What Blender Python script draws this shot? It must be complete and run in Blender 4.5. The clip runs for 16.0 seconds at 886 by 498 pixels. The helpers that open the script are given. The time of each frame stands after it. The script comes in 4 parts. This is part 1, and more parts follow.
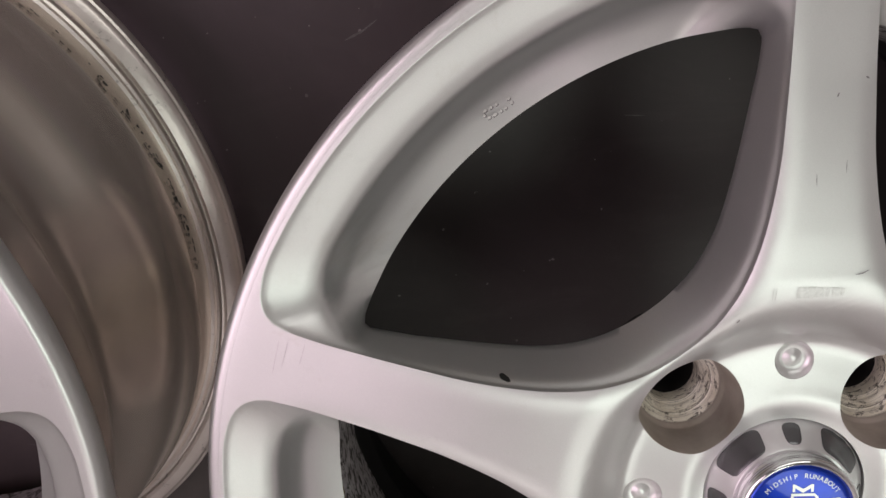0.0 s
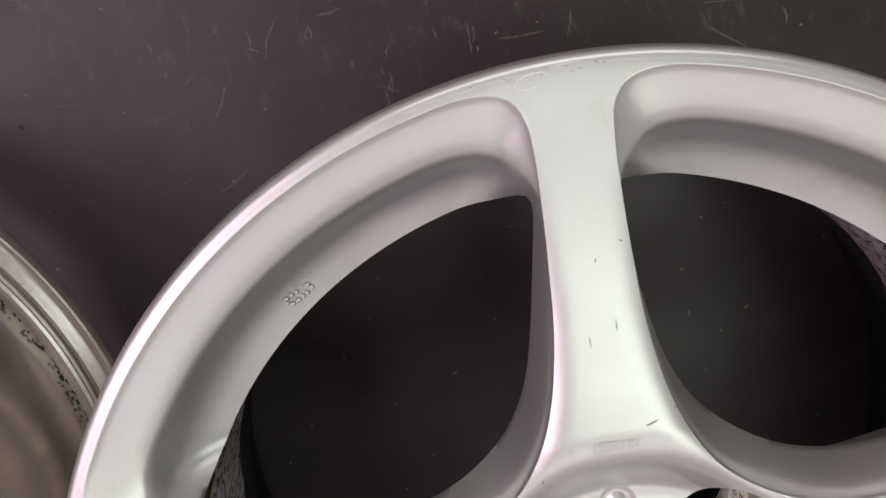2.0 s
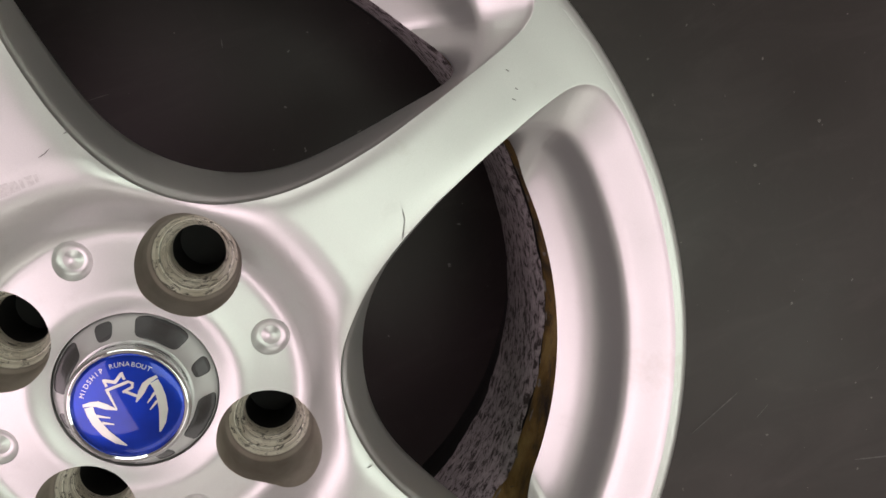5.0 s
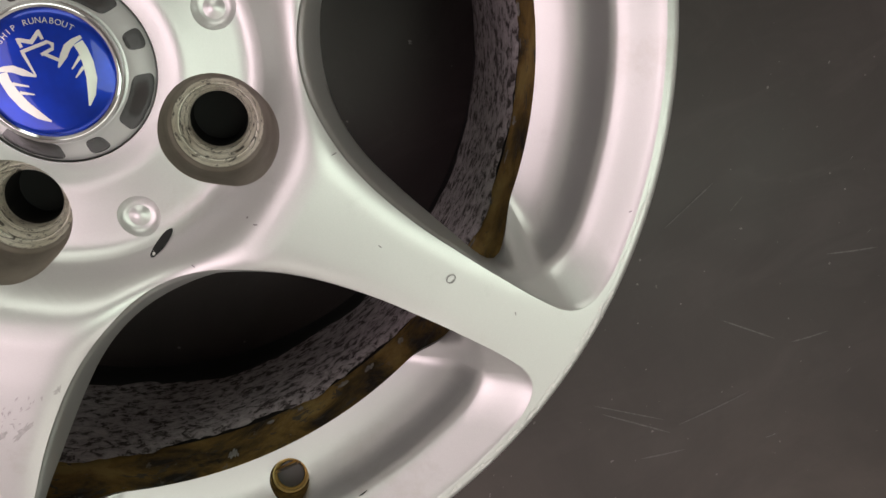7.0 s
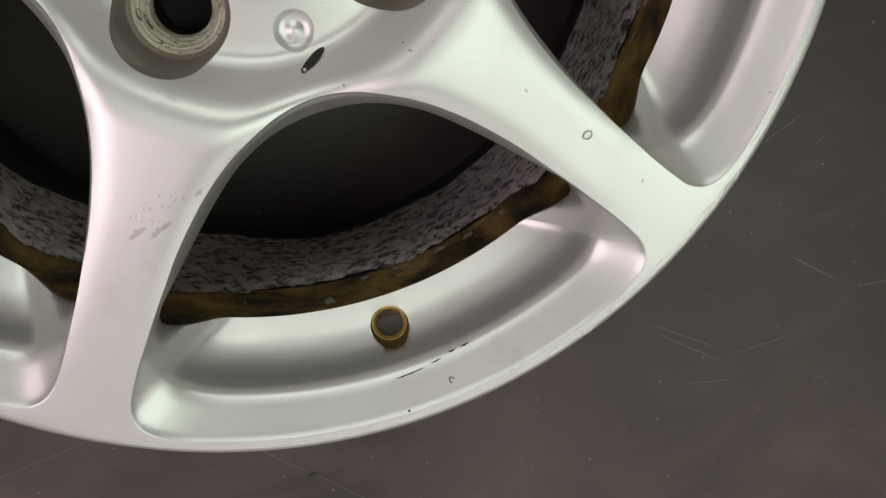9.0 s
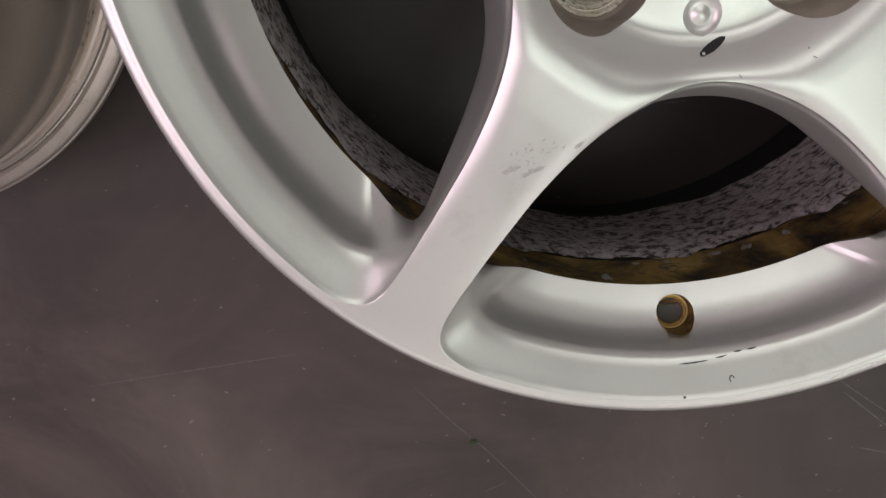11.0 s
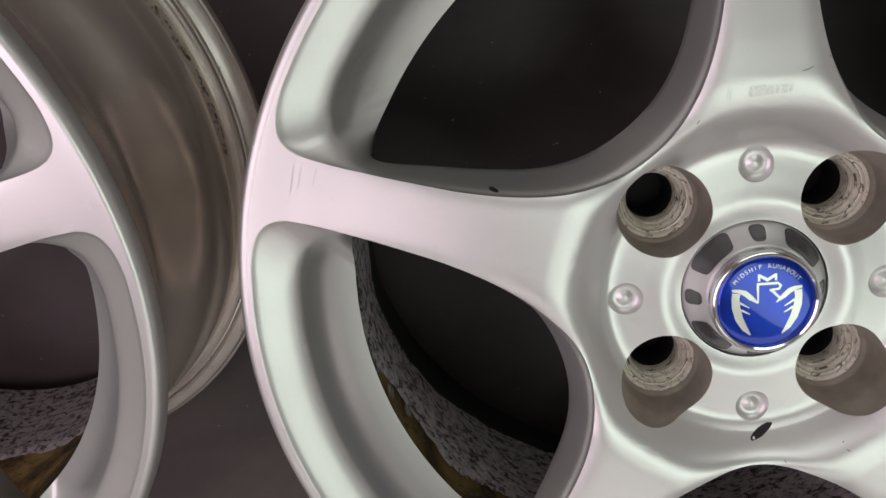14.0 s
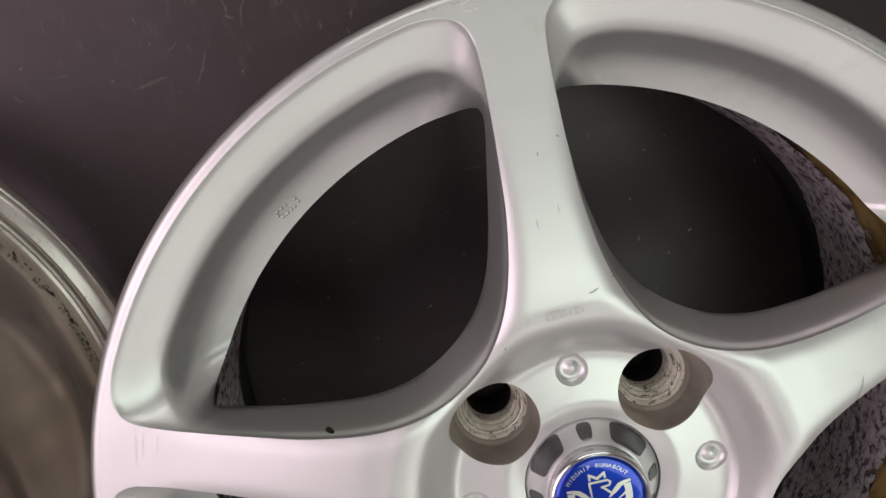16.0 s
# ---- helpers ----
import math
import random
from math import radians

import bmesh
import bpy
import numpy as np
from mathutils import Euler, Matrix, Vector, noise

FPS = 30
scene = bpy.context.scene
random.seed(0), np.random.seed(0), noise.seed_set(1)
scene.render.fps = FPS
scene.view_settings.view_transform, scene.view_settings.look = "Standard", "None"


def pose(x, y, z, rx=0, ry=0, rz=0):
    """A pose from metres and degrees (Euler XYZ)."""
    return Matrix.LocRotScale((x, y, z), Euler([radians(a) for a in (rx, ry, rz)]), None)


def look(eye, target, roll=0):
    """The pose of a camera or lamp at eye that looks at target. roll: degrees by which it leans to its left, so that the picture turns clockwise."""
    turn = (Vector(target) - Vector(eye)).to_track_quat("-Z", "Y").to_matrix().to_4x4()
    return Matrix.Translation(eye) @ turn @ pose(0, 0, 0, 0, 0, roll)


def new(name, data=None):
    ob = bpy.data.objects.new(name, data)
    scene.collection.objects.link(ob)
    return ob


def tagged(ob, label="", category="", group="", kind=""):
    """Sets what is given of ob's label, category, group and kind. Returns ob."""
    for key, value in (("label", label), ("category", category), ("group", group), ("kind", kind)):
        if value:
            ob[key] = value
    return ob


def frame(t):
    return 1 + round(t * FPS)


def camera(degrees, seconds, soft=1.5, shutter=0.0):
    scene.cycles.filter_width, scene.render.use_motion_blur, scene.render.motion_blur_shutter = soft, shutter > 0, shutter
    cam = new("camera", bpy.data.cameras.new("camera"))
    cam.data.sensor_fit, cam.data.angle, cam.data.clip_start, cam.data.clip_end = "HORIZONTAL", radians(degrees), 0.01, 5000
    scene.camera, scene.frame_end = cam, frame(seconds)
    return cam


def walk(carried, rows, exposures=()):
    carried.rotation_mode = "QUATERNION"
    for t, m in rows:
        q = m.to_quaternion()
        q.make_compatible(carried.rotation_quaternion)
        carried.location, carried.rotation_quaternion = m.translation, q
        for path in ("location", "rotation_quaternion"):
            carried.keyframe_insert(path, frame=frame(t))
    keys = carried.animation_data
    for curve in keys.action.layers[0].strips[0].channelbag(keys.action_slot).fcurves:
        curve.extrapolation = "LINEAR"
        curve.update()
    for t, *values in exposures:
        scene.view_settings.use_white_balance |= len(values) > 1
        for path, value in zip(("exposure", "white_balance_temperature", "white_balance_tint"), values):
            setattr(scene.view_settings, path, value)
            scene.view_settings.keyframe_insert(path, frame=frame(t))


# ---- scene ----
cam = camera(57.00, 16.0)
# seconds, eye (metres), turn (degrees)
PATH = [
    (0, -0.1161, 0.1670, 0.4695, -15.176, 0.499, -1.953),
    (0.5, -0.0916, 0.1892, 0.4717, -14.400, 0.969, -4.101),
    (1, -0.0601, 0.2036, 0.4732, -13.446, 1.242, -6.155),
    (1.5, -0.0357, 0.2076, 0.4701, -12.598, 1.267, -8.146),
    (2, -0.0352, 0.2083, 0.4670, -12.287, 0.288, -9.421),
    (2.5, -0.0321, 0.2072, 0.4677, -12.070, -1.063, -10.891),
    (3, 0.0067, 0.2037, 0.4757, -12.088, -4.193, -12.501),
    (3.5, 0.0579, 0.1759, 0.4836, -12.528, -6.855, -14.849),
    (4, 0.0825, 0.1593, 0.4886, -12.371, -7.882, -17.317),
    (4.5, 0.0942, 0.1380, 0.4925, -12.043, -8.808, -19.196),
    (5, 0.0957, 0.0758, 0.4980, -10.660, -9.435, -20.493),
    (5.2, 0.0929, 0.0561, 0.4980, -10.780, -9.734, -20.939),
    (7.3, 0.0500, -0.0089, 0.4835, -16.578, -13.413, -21.399),
    (7.5, 0.0428, -0.0110, 0.4834, -16.941, -13.567, -21.150),
    (8, 0.0366, -0.0149, 0.4858, -18.250, -13.087, -19.982),
    (8.5, 0.0317, -0.0171, 0.4876, -19.511, -12.067, -18.042),
    (9, 0.0065, -0.0247, 0.4885, -20.614, -10.234, -15.381),
    (9.5, -0.0292, -0.0277, 0.4940, -21.343, -8.224, -11.965),
    (10, -0.0610, -0.0208, 0.4984, -21.503, -5.477, -8.454),
    (10.2, -0.0733, -0.0196, 0.4998, -21.517, -4.203, -7.442),
    (12.3, -0.1010, 0.0105, 0.4947, -19.786, 2.153, -2.724),
    (12.5, -0.1044, 0.0254, 0.4947, -19.445, 2.520, -2.677),
    (13, -0.1129, 0.0624, 0.5008, -18.563, 2.489, -3.251),
    (13.5, -0.1063, 0.0978, 0.5175, -17.531, 2.665, -4.297),
    (14, -0.1012, 0.1190, 0.5197, -16.549, 2.499, -5.184),
    (14.5, -0.1016, 0.1210, 0.5186, -15.511, 1.896, -6.014),
    (15, -0.0907, 0.1425, 0.5240, -14.642, 1.182, -8.061),
    (15.5, -0.0640, 0.1693, 0.5228, -13.427, -0.484, -9.969),
    (16, -0.0372, 0.1830, 0.5202, -12.382, -2.042, -12.242),
]
walk(cam, [(t, pose(x, y, z, rx, ry, rz)) for t, x, y, z, rx, ry, rz in PATH],
     exposures=[(0, 0.14, 6450, 18), (1, 0.25, 6400, 17), (2, 0.3, 6400, 17), (3, 0.26, 6450, 17), (4, 0.13, 6500, 15), (5, 0.1, 6600, 12), (6, 0.1, 6600, 10), (7.5, 0.09, 6650, 8), (9, 0.1, 6550, 6), (9.5, 0.12, 6500, 10), (10.2, 0.14, 6500, 13), (11, 0.1, 6500, 15), (12.5, 0.04, 6550, 18), (13.5, -0.03, 6450, 15), (14.5, 0, 6350, 13), (16, 0.08, 6400, 13)])

# ---- light: unseen ceiling lamps of a small workshop room, plus an added north fill ----
world = bpy.data.worlds.new("world")
world.use_nodes = True
world.node_tree.nodes["Background"].inputs[0].default_value = (0.5, 0.5, 0.52, 1)
world.node_tree.nodes["Background"].inputs[1].default_value = 0.1
scene.world = world


def lamp(name, colour, power, size_x, size_y, place, target):
    data = bpy.data.lights.new(name, "AREA")
    data.shape, data.size, data.size_y = "RECTANGLE", size_x, size_y
    data.color, data.energy = colour, power
    ob = new(name, data)
    ob.matrix_world = look(place, target)
    return ob


lamp("ceiling_lamp_rose", (1.0, 0.80, 0.88), 72, 1.8, 4.6, (-1.45, -0.05, 2.42), (-1.15, -0.05, 0))
lamp("ceiling_lamp_cool", (0.87, 1.0, 0.86), 19, 0.7, 3.2, (0.52, -0.40, 2.42), (0.30, -0.20, 0))
lamp("ceiling_lamp_south", (1.0, 0.97, 0.90), 11, 3.2, 0.8, (0.1, -2.05, 2.42), (0.1, -1.55, 0))
# Added to brighten the south slopes; no lamp is known there.
lamp("fill_lamp_north", (0.95, 1.0, 0.90), 15, 2.2, 0.9, (0.4, 1.75, 2.42), (0.4, 1.25, 0))


# ---- materials ----
class Mat:
    """A node material with a few short cuts."""

    def __init__(self, name):
        self.mat = bpy.data.materials.new(name)
        self.mat.use_nodes = True
        self.tree = self.mat.node_tree
        self.bsdf = self.tree.nodes["Principled BSDF"]
        self.coord = self.tree.nodes.new("ShaderNodeTexCoord").outputs["Object"]

    def link(self, a, b):
        self.tree.links.new(a, b)

    def stretch(self, scale):
        n = self.tree.nodes.new("ShaderNodeMapping")
        n.inputs["Scale"].default_value = scale
        self.link(self.coord, n.inputs["Vector"])
        return n.outputs[0]

    def noise(self, scale, detail=4, rough=0.55, vector=None, distortion=0.0):
        n = self.tree.nodes.new("ShaderNodeTexNoise")
        n.inputs["Scale"].default_value, n.inputs["Detail"].default_value = scale, detail
        n.inputs["Roughness"].default_value, n.inputs["Distortion"].default_value = rough, distortion
        self.link(vector or self.coord, n.inputs["Vector"])
        return n.outputs["Fac"]

    def ramp(self, fac, stops):
        n = self.tree.nodes.new("ShaderNodeValToRGB")
        while len(n.color_ramp.elements) < len(stops):
            n.color_ramp.elements.new(0.5)
        for e, (p, c) in zip(n.color_ramp.elements, stops):
            e.position = p
            e.color = (*c, 1) if len(c) == 3 else c
        self.link(fac, n.inputs[0])
        return n.outputs[0]

    def grey(self, fac, a, va, b, vb):
        return self.ramp(fac, [(a, (va,) * 3), (b, (vb,) * 3)])

    def mix(self, fac, a, b):
        n = self.tree.nodes.new("ShaderNodeMix")
        n.data_type = "RGBA"
        for sock, value in ((n.inputs[0], fac), (n.inputs[6], a), (n.inputs[7], b)):
            if isinstance(value, (tuple, float, int)):
                sock.default_value = (*value, 1) if isinstance(value, tuple) else value
            else:
                self.link(value, sock)
        return n.outputs[2]

    def bump(self, height, strength, distance):
        n = self.tree.nodes.new("ShaderNodeBump")
        n.inputs["Strength"].default_value, n.inputs["Distance"].default_value = strength, distance
        self.link(height, n.inputs["Height"])
        if self.bsdf.inputs["Normal"].is_linked:
            self.link(self.bsdf.inputs["Normal"].links[0].from_socket, n.inputs["Normal"])
        self.link(n.outputs[0], self.bsdf.inputs["Normal"])

    def put(self, **values):
        for key, value in values.items():
            sock = self.bsdf.inputs[key.replace("_", " ")]
            if isinstance(value, (float, int)):
                sock.default_value = value
            elif isinstance(value, tuple):
                sock.default_value = (*value, 1)
            else:
                self.link(value, sock)
        return self


def silver_paint():
    m = Mat("silver_paint")
    tone = m.ramp(m.noise(9, 5), [(0.3, (0.63, 0.63, 0.62)), (0.7, (0.68, 0.68, 0.67))])
    grime = m.grey(m.noise(60, 6, 0.7), 0.6, 0.0, 0.8, 0.25)
    flake = m.grey(m.noise(3500, 1, 0.5), 0.3, 0.0, 0.7, 0.12)
    stain = m.grey(m.noise(17, 6, 0.7, None, 0.4), 0.60, 0.0, 0.74, 0.30)
    tone = m.mix(stain, m.mix(grime, tone, (0.40, 0.39, 0.37)), (0.42, 0.38, 0.31))
    tone = m.mix(flake, tone, (0.35, 0.35, 0.35))
    m.put(Base_Color=tone, Metallic=0.74, Roughness=m.grey(m.noise(30, 5), 0.3, 0.335, 0.7, 0.385), Coat_Weight=0.06, Coat_Roughness=0.2)
    m.bump(m.noise(2500, 2), 0.05, 0.0002)
    m.bump(m.noise(500, 3), 0.04, 0.0004)
    return m.mat


def bare_alloy():
    m = Mat("bare_alloy")
    tone = m.ramp(m.noise(10, 3), [(0.3, (0.66, 0.59, 0.525)), (0.7, (0.74, 0.67, 0.61))])
    dirt = m.grey(m.noise(50, 7, 0.75, m.stretch((1, 1, 5))), 0.62, 0.0, 0.80, 0.35)
    m.put(Base_Color=m.mix(dirt, tone, (0.20, 0.17, 0.14)), Metallic=0.8, Roughness=m.grey(m.noise(12, 3), 0.3, 0.22, 0.7, 0.27))
    m.bump(m.noise(300, 4), 0.08, 0.0005)
    return m.mat


def corroded():
    m = Mat("corroded_alloy")
    stretched = m.stretch((1, 1, 1.5))
    tone = m.ramp(m.noise(190, 6, 0.68, stretched, 0.5), [(0.40, (0.055, 0.045, 0.043)), (0.445, (0.16, 0.14, 0.14)), (0.475, (0.32, 0.29, 0.295)), (0.64, (0.51, 0.465, 0.48))])
    m.put(Base_Color=tone, Roughness=0.75, Metallic=0.2)
    m.bump(m.noise(190, 6, 0.68, stretched, 0.5), 0.5, 0.0015)
    return m.mat


def brown_stain():
    m = Mat("brown_stain")
    tone = m.ramp(m.noise(30, 6, 0.65, None, 0.5), [(0.38, (0.035, 0.03, 0.026)), (0.45, (0.17, 0.11, 0.04)), (0.53, (0.33, 0.21, 0.065)), (0.62, (0.46, 0.33, 0.12))])
    patch = m.grey(m.noise(75, 6, 0.7, m.stretch((1, 1, 1.6)), 0.6), 0.58, 0.0, 0.61, 0.9)
    tone = m.mix(patch, tone, (0.10, 0.095, 0.088))
    tone = m.mix(m.grey(m.noise(120, 5, 0.7), 0.63, 0.0, 0.66, 0.8), tone, (0.30, 0.28, 0.25))
    side = m.tree.nodes.new("ShaderNodeSeparateXYZ")
    m.link(m.coord, side.inputs[0])
    shift = m.tree.nodes.new("ShaderNodeMath")
    shift.operation = "ADD"
    shift.inputs[1].default_value = 0.2
    m.link(side.outputs[0], shift.inputs[0])
    tone = m.mix(m.grey(shift.outputs[0], 0.05, 0.3, 0.10, 0.0), tone, (0.03, 0.026, 0.022))
    m.put(Base_Color=tone, Roughness=0.5, Metallic=0.2)
    m.bump(m.noise(75, 6, 0.7, m.stretch((1, 1, 1.6)), 0.6), 0.5, 0.002)
    return m.mat


def worn_seat():
    m = Mat("worn_seat_metal")
    plan = m.tree.nodes.new("ShaderNodeVectorMath")
    plan.operation = "LENGTH"
    m.link(m.stretch((1, 1, 0)), plan.inputs[0])
    ring = m.tree.nodes.new("ShaderNodeCombineXYZ")
    m.link(plan.outputs["Value"], ring.inputs[0])
    rings = m.noise(2600, 3, 0.7, ring.outputs[0])
    broken = m.noise(330, 5, 0.7)
    tone = m.ramp(m.noise(90, 4), [(0.3, (0.62, 0.58, 0.48)), (0.7, (0.93, 0.90, 0.81))])
    line = m.mix(m.grey(broken, 0.36, 0.0, 0.50, 1.0), (0.0, 0.0, 0.0), m.grey(rings, 0.52, 0.0, 0.60, 0.9))
    tone = m.mix(line, tone, (0.10, 0.085, 0.07))
    tone = m.mix(m.grey(m.noise(230, 7, 0.75, m.stretch((1, 1, 2.5)), 0.8), 0.535, 0.0, 0.60, 0.92), tone, (0.045, 0.037, 0.03))
    m.put(Base_Color=tone, Roughness=0.40, Metallic=0.25)
    m.bump(rings, 0.3, 0.0006)
    return m.mat


def worn_flange():
    m = Mat("worn_flange_alloy")
    tone = m.ramp(m.noise(40, 6, 0.7), [(0.3, (0.55, 0.495, 0.47)), (0.7, (0.64, 0.585, 0.56))])
    dirt = m.grey(m.noise(160, 6, 0.75, None, 0.6), 0.60, 0.0, 0.70, 0.7)
    m.put(Base_Color=m.mix(dirt, tone, (0.07, 0.06, 0.055)), Metallic=0.8, Roughness=m.grey(m.noise(40, 3), 0.3, 0.29, 0.7, 0.35))
    m.bump(m.noise(400, 4), 0.2, 0.0006)
    return m.mat


def pocket_wall():
    m = Mat("bare_pocket_wall")
    tone = m.ramp(m.noise(70, 5), [(0.3, (0.34, 0.30, 0.26)), (0.7, (0.50, 0.46, 0.42))])
    m.put(Base_Color=tone, Metallic=0.6, Roughness=0.38)
    m.bump(m.noise(700, 3), 0.1, 0.0004)
    return m.mat


def plain(name, colour, rough, metal=0.0, coat=0.0, vary=0.15, scale=80):
    m = Mat(name)
    dark = tuple(c * (1 - vary) for c in colour)
    m.put(Base_Color=m.ramp(m.noise(scale, 4), [(0.3, dark), (0.7, colour)]), Roughness=rough, Metallic=metal, Coat_Weight=coat, Coat_Roughness=0.04)
    return m.mat


def dark_floor():
    m = Mat("dark_floor_paint")
    tone = m.ramp(m.noise(3, 6, 0.6), [(0.3, (0.026, 0.0210, 0.0208)), (0.7, (0.041, 0.0338, 0.0334))])
    smear = m.grey(m.noise(9, 6, 0.65, m.stretch((1, 2.5, 1)), 0.8), 0.5, 0.0, 0.8, 0.45)
    tone = m.mix(smear, tone, (0.075, 0.060, 0.061))
    chalk = m.grey(m.noise(70, 8, 0.8, m.stretch((1.5, 0.7, 1)), 0.3), 0.55, 0.0, 0.68, 0.8)
    north = m.tree.nodes.new("ShaderNodeSeparateXYZ")
    m.link(m.coord, north.inputs[0])
    worn = m.mix(m.grey(north.outputs[1], 0.17, 0.05, 0.26, 0.8), (0.0, 0.0, 0.0), chalk)
    tone = m.mix(worn, tone, (0.16, 0.145, 0.14))
    # Lamp reflection painted into the floor colour, warm towards the south-west.
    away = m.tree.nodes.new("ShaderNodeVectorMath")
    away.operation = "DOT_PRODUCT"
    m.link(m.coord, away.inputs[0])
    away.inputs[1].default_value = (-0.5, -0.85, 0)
    southwest_sheen = m.mix(m.grey(away.outputs["Value"], 0.08, 0.0, 0.46, 0.95), (0.0, 0.0, 0.0), m.grey(m.noise(5, 7, 0.65, None, 0.6), 0.36, 0.2, 0.66, 1.0))
    tone = m.mix(southwest_sheen, tone, (0.135, 0.106, 0.099))
    # The same painted glow again, purple towards the north-west.
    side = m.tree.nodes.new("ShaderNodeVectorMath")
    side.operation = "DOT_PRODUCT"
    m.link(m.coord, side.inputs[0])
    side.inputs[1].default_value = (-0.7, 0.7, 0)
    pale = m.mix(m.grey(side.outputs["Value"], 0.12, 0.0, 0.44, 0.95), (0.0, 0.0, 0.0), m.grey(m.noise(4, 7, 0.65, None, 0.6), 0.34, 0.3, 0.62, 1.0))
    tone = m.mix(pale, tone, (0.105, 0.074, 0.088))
    fleck = m.grey(m.noise(140, 2, 0.5), 0.735, 0.0, 0.76, 0.8)
    tone = m.mix(fleck, tone, (0.20, 0.18, 0.175))
    m.put(Base_Color=tone, Roughness=m.grey(m.noise(12, 5), 0.3, 0.32, 0.7, 0.44), Specular_IOR_Level=0.35, Specular_Tint=(1.0, 0.93, 0.93))
    m.bump(m.noise(90, 5), 0.03, 0.001)
    return m.mat


SILVER, ALLOY, CORRODED, BROWN, SEAT, POCKET, WORN = silver_paint(), bare_alloy(), corroded(), brown_stain(), worn_seat(), pocket_wall(), worn_flange()
CHROME = plain("chrome", (0.75, 0.75, 0.76), 0.08, 1.0, vary=0.03)
SATIN = plain("satin_chrome", (0.72, 0.72, 0.72), 0.31, 0.65, vary=0.08)
RECESS_SHADE = plain("chrome_recess_shade", (0.15, 0.15, 0.155), 0.24, 0.75)
BLUE = plain("blue_enamel", (0.0, 0.036, 0.46), 0.28, 0.75, 0.6, 0.4, 90)
BLUE.node_tree.nodes["Principled BSDF"].inputs["Coat IOR"].default_value = 1.55
FOIL = plain("silver_foil", (0.70, 0.72, 0.66), 0.30, 0.7)
BRASS = plain("brass", (0.82, 0.62, 0.26), 0.36, 0.6, vary=0.35, scale=300)
RUBBER = plain("grey_valve_core", (0.07, 0.065, 0.06), 0.5)
DUST_AND_SHADE = plain("brake_dust_and_bore_shade", (0.02, 0.018, 0.018), 0.7, 0.1, vary=0.4)
BLACK = plain("black_chip", (0.010, 0.010, 0.010), 0.75)
WALLPAINT = plain("wall_paint", (0.74, 0.72, 0.70), 0.7, vary=0.06, scale=4)
FLOOR = dark_floor()


# ---- mesh helpers ----
def mesh_of(name, verts, faces, material, sharp=48, merge=0.0):
    bm = bmesh.new()
    vs = [bm.verts.new(v) for v in verts]
    for f in faces:
        ids = list(dict.fromkeys(f))
        if len(ids) > 2:
            bm.faces.new([vs[i] for i in ids])
    return finish(name, bm, material, sharp, merge)


def finish(name, bm, material, sharp=48, merge=0.0):
    if merge:
        bmesh.ops.remove_doubles(bm, verts=bm.verts, dist=merge)
    bmesh.ops.recalc_face_normals(bm, faces=bm.faces)
    for f in bm.faces:
        f.smooth = True
    for e in bm.edges:
        if len(e.link_faces) == 2 and e.calc_face_angle(0) > radians(sharp):
            e.smooth = False
    me = bpy.data.meshes.new(name)
    bm.to_mesh(me)
    bm.free()
    if material:
        me.materials.append(material)
    return me


def part(name, me, parent, label="", place=None):
    ob = new(name, me)
    ob.parent = parent
    if place:
        ob.matrix_basis = place
    return tagged(ob, label)


def revolved(name, profile, material, steps=96, closed=False, sharp=40):
    """Turns a profile of (radius, height) round the z axis; closed: the profile's end meets its start."""
    n, verts, faces = len(profile), [], []
    for k in range(steps):
        a = 2 * math.pi * k / steps
        verts += [(r * math.cos(a), r * math.sin(a), z) for r, z in profile]
    for k in range(steps):
        for i in range(n if closed else n - 1):
            j, m = (i + 1) % n, (k + 1) % steps
            faces.append((k * n + i, m * n + i, m * n + j, k * n + j))
    return mesh_of(name, verts, faces, material, sharp, 1e-7)


def curve_of(points, per=14):
    """A closed smooth curve through points."""
    p, out = [np.array(q) for q in points], []
    n = len(p)
    for i in range(n):
        a, b, c, d = p[i - 1], p[i], p[(i + 1) % n], p[(i + 2) % n]
        for s in np.linspace(0, 1, per, endpoint=False):
            out.append(0.5 * (2 * b + (c - a) * s + (2 * a - 5 * b + 4 * c - d) * s * s + (3 * b - a - 3 * c + d) * s ** 3))
    return np.array(out)


# ---- the wheel's form ----
CENTRE = 0.130
TOP_HALF = [(0.2022 * math.cos(radians(a)), 0.2022 * math.sin(radians(a))) for a in range(0, 28, 2)] + [(0.1775, 0.0950), (0.1728, 0.0995), (0.1672, 0.1014), (0.1604, 0.0999), (0.1500, 0.0935), (0.1390, 0.0853), (0.1300, 0.0784), (0.1204, 0.0707), (0.1098, 0.0620), (0.0998, 0.0525), (0.0911, 0.0430), (0.0839, 0.0332), (0.0783, 0.0228), (0.0742, 0.0117), (0.0728, 0.0000)]
LOW_HALF = [(0.1651 * math.cos(radians(a)), 0.1651 * math.sin(radians(a))) for a in range(0, 30, 2)] + [(0.1424, 0.0824), (0.1398, 0.0834), (0.1366, 0.0820), (0.1318, 0.0778), (0.1228, 0.0686), (0.1115, 0.0571), (0.1026, 0.0475), (0.0951, 0.0385), (0.0894, 0.0295), (0.0853, 0.0199), (0.0830, 0.0100), (0.0823, 0.0000)]
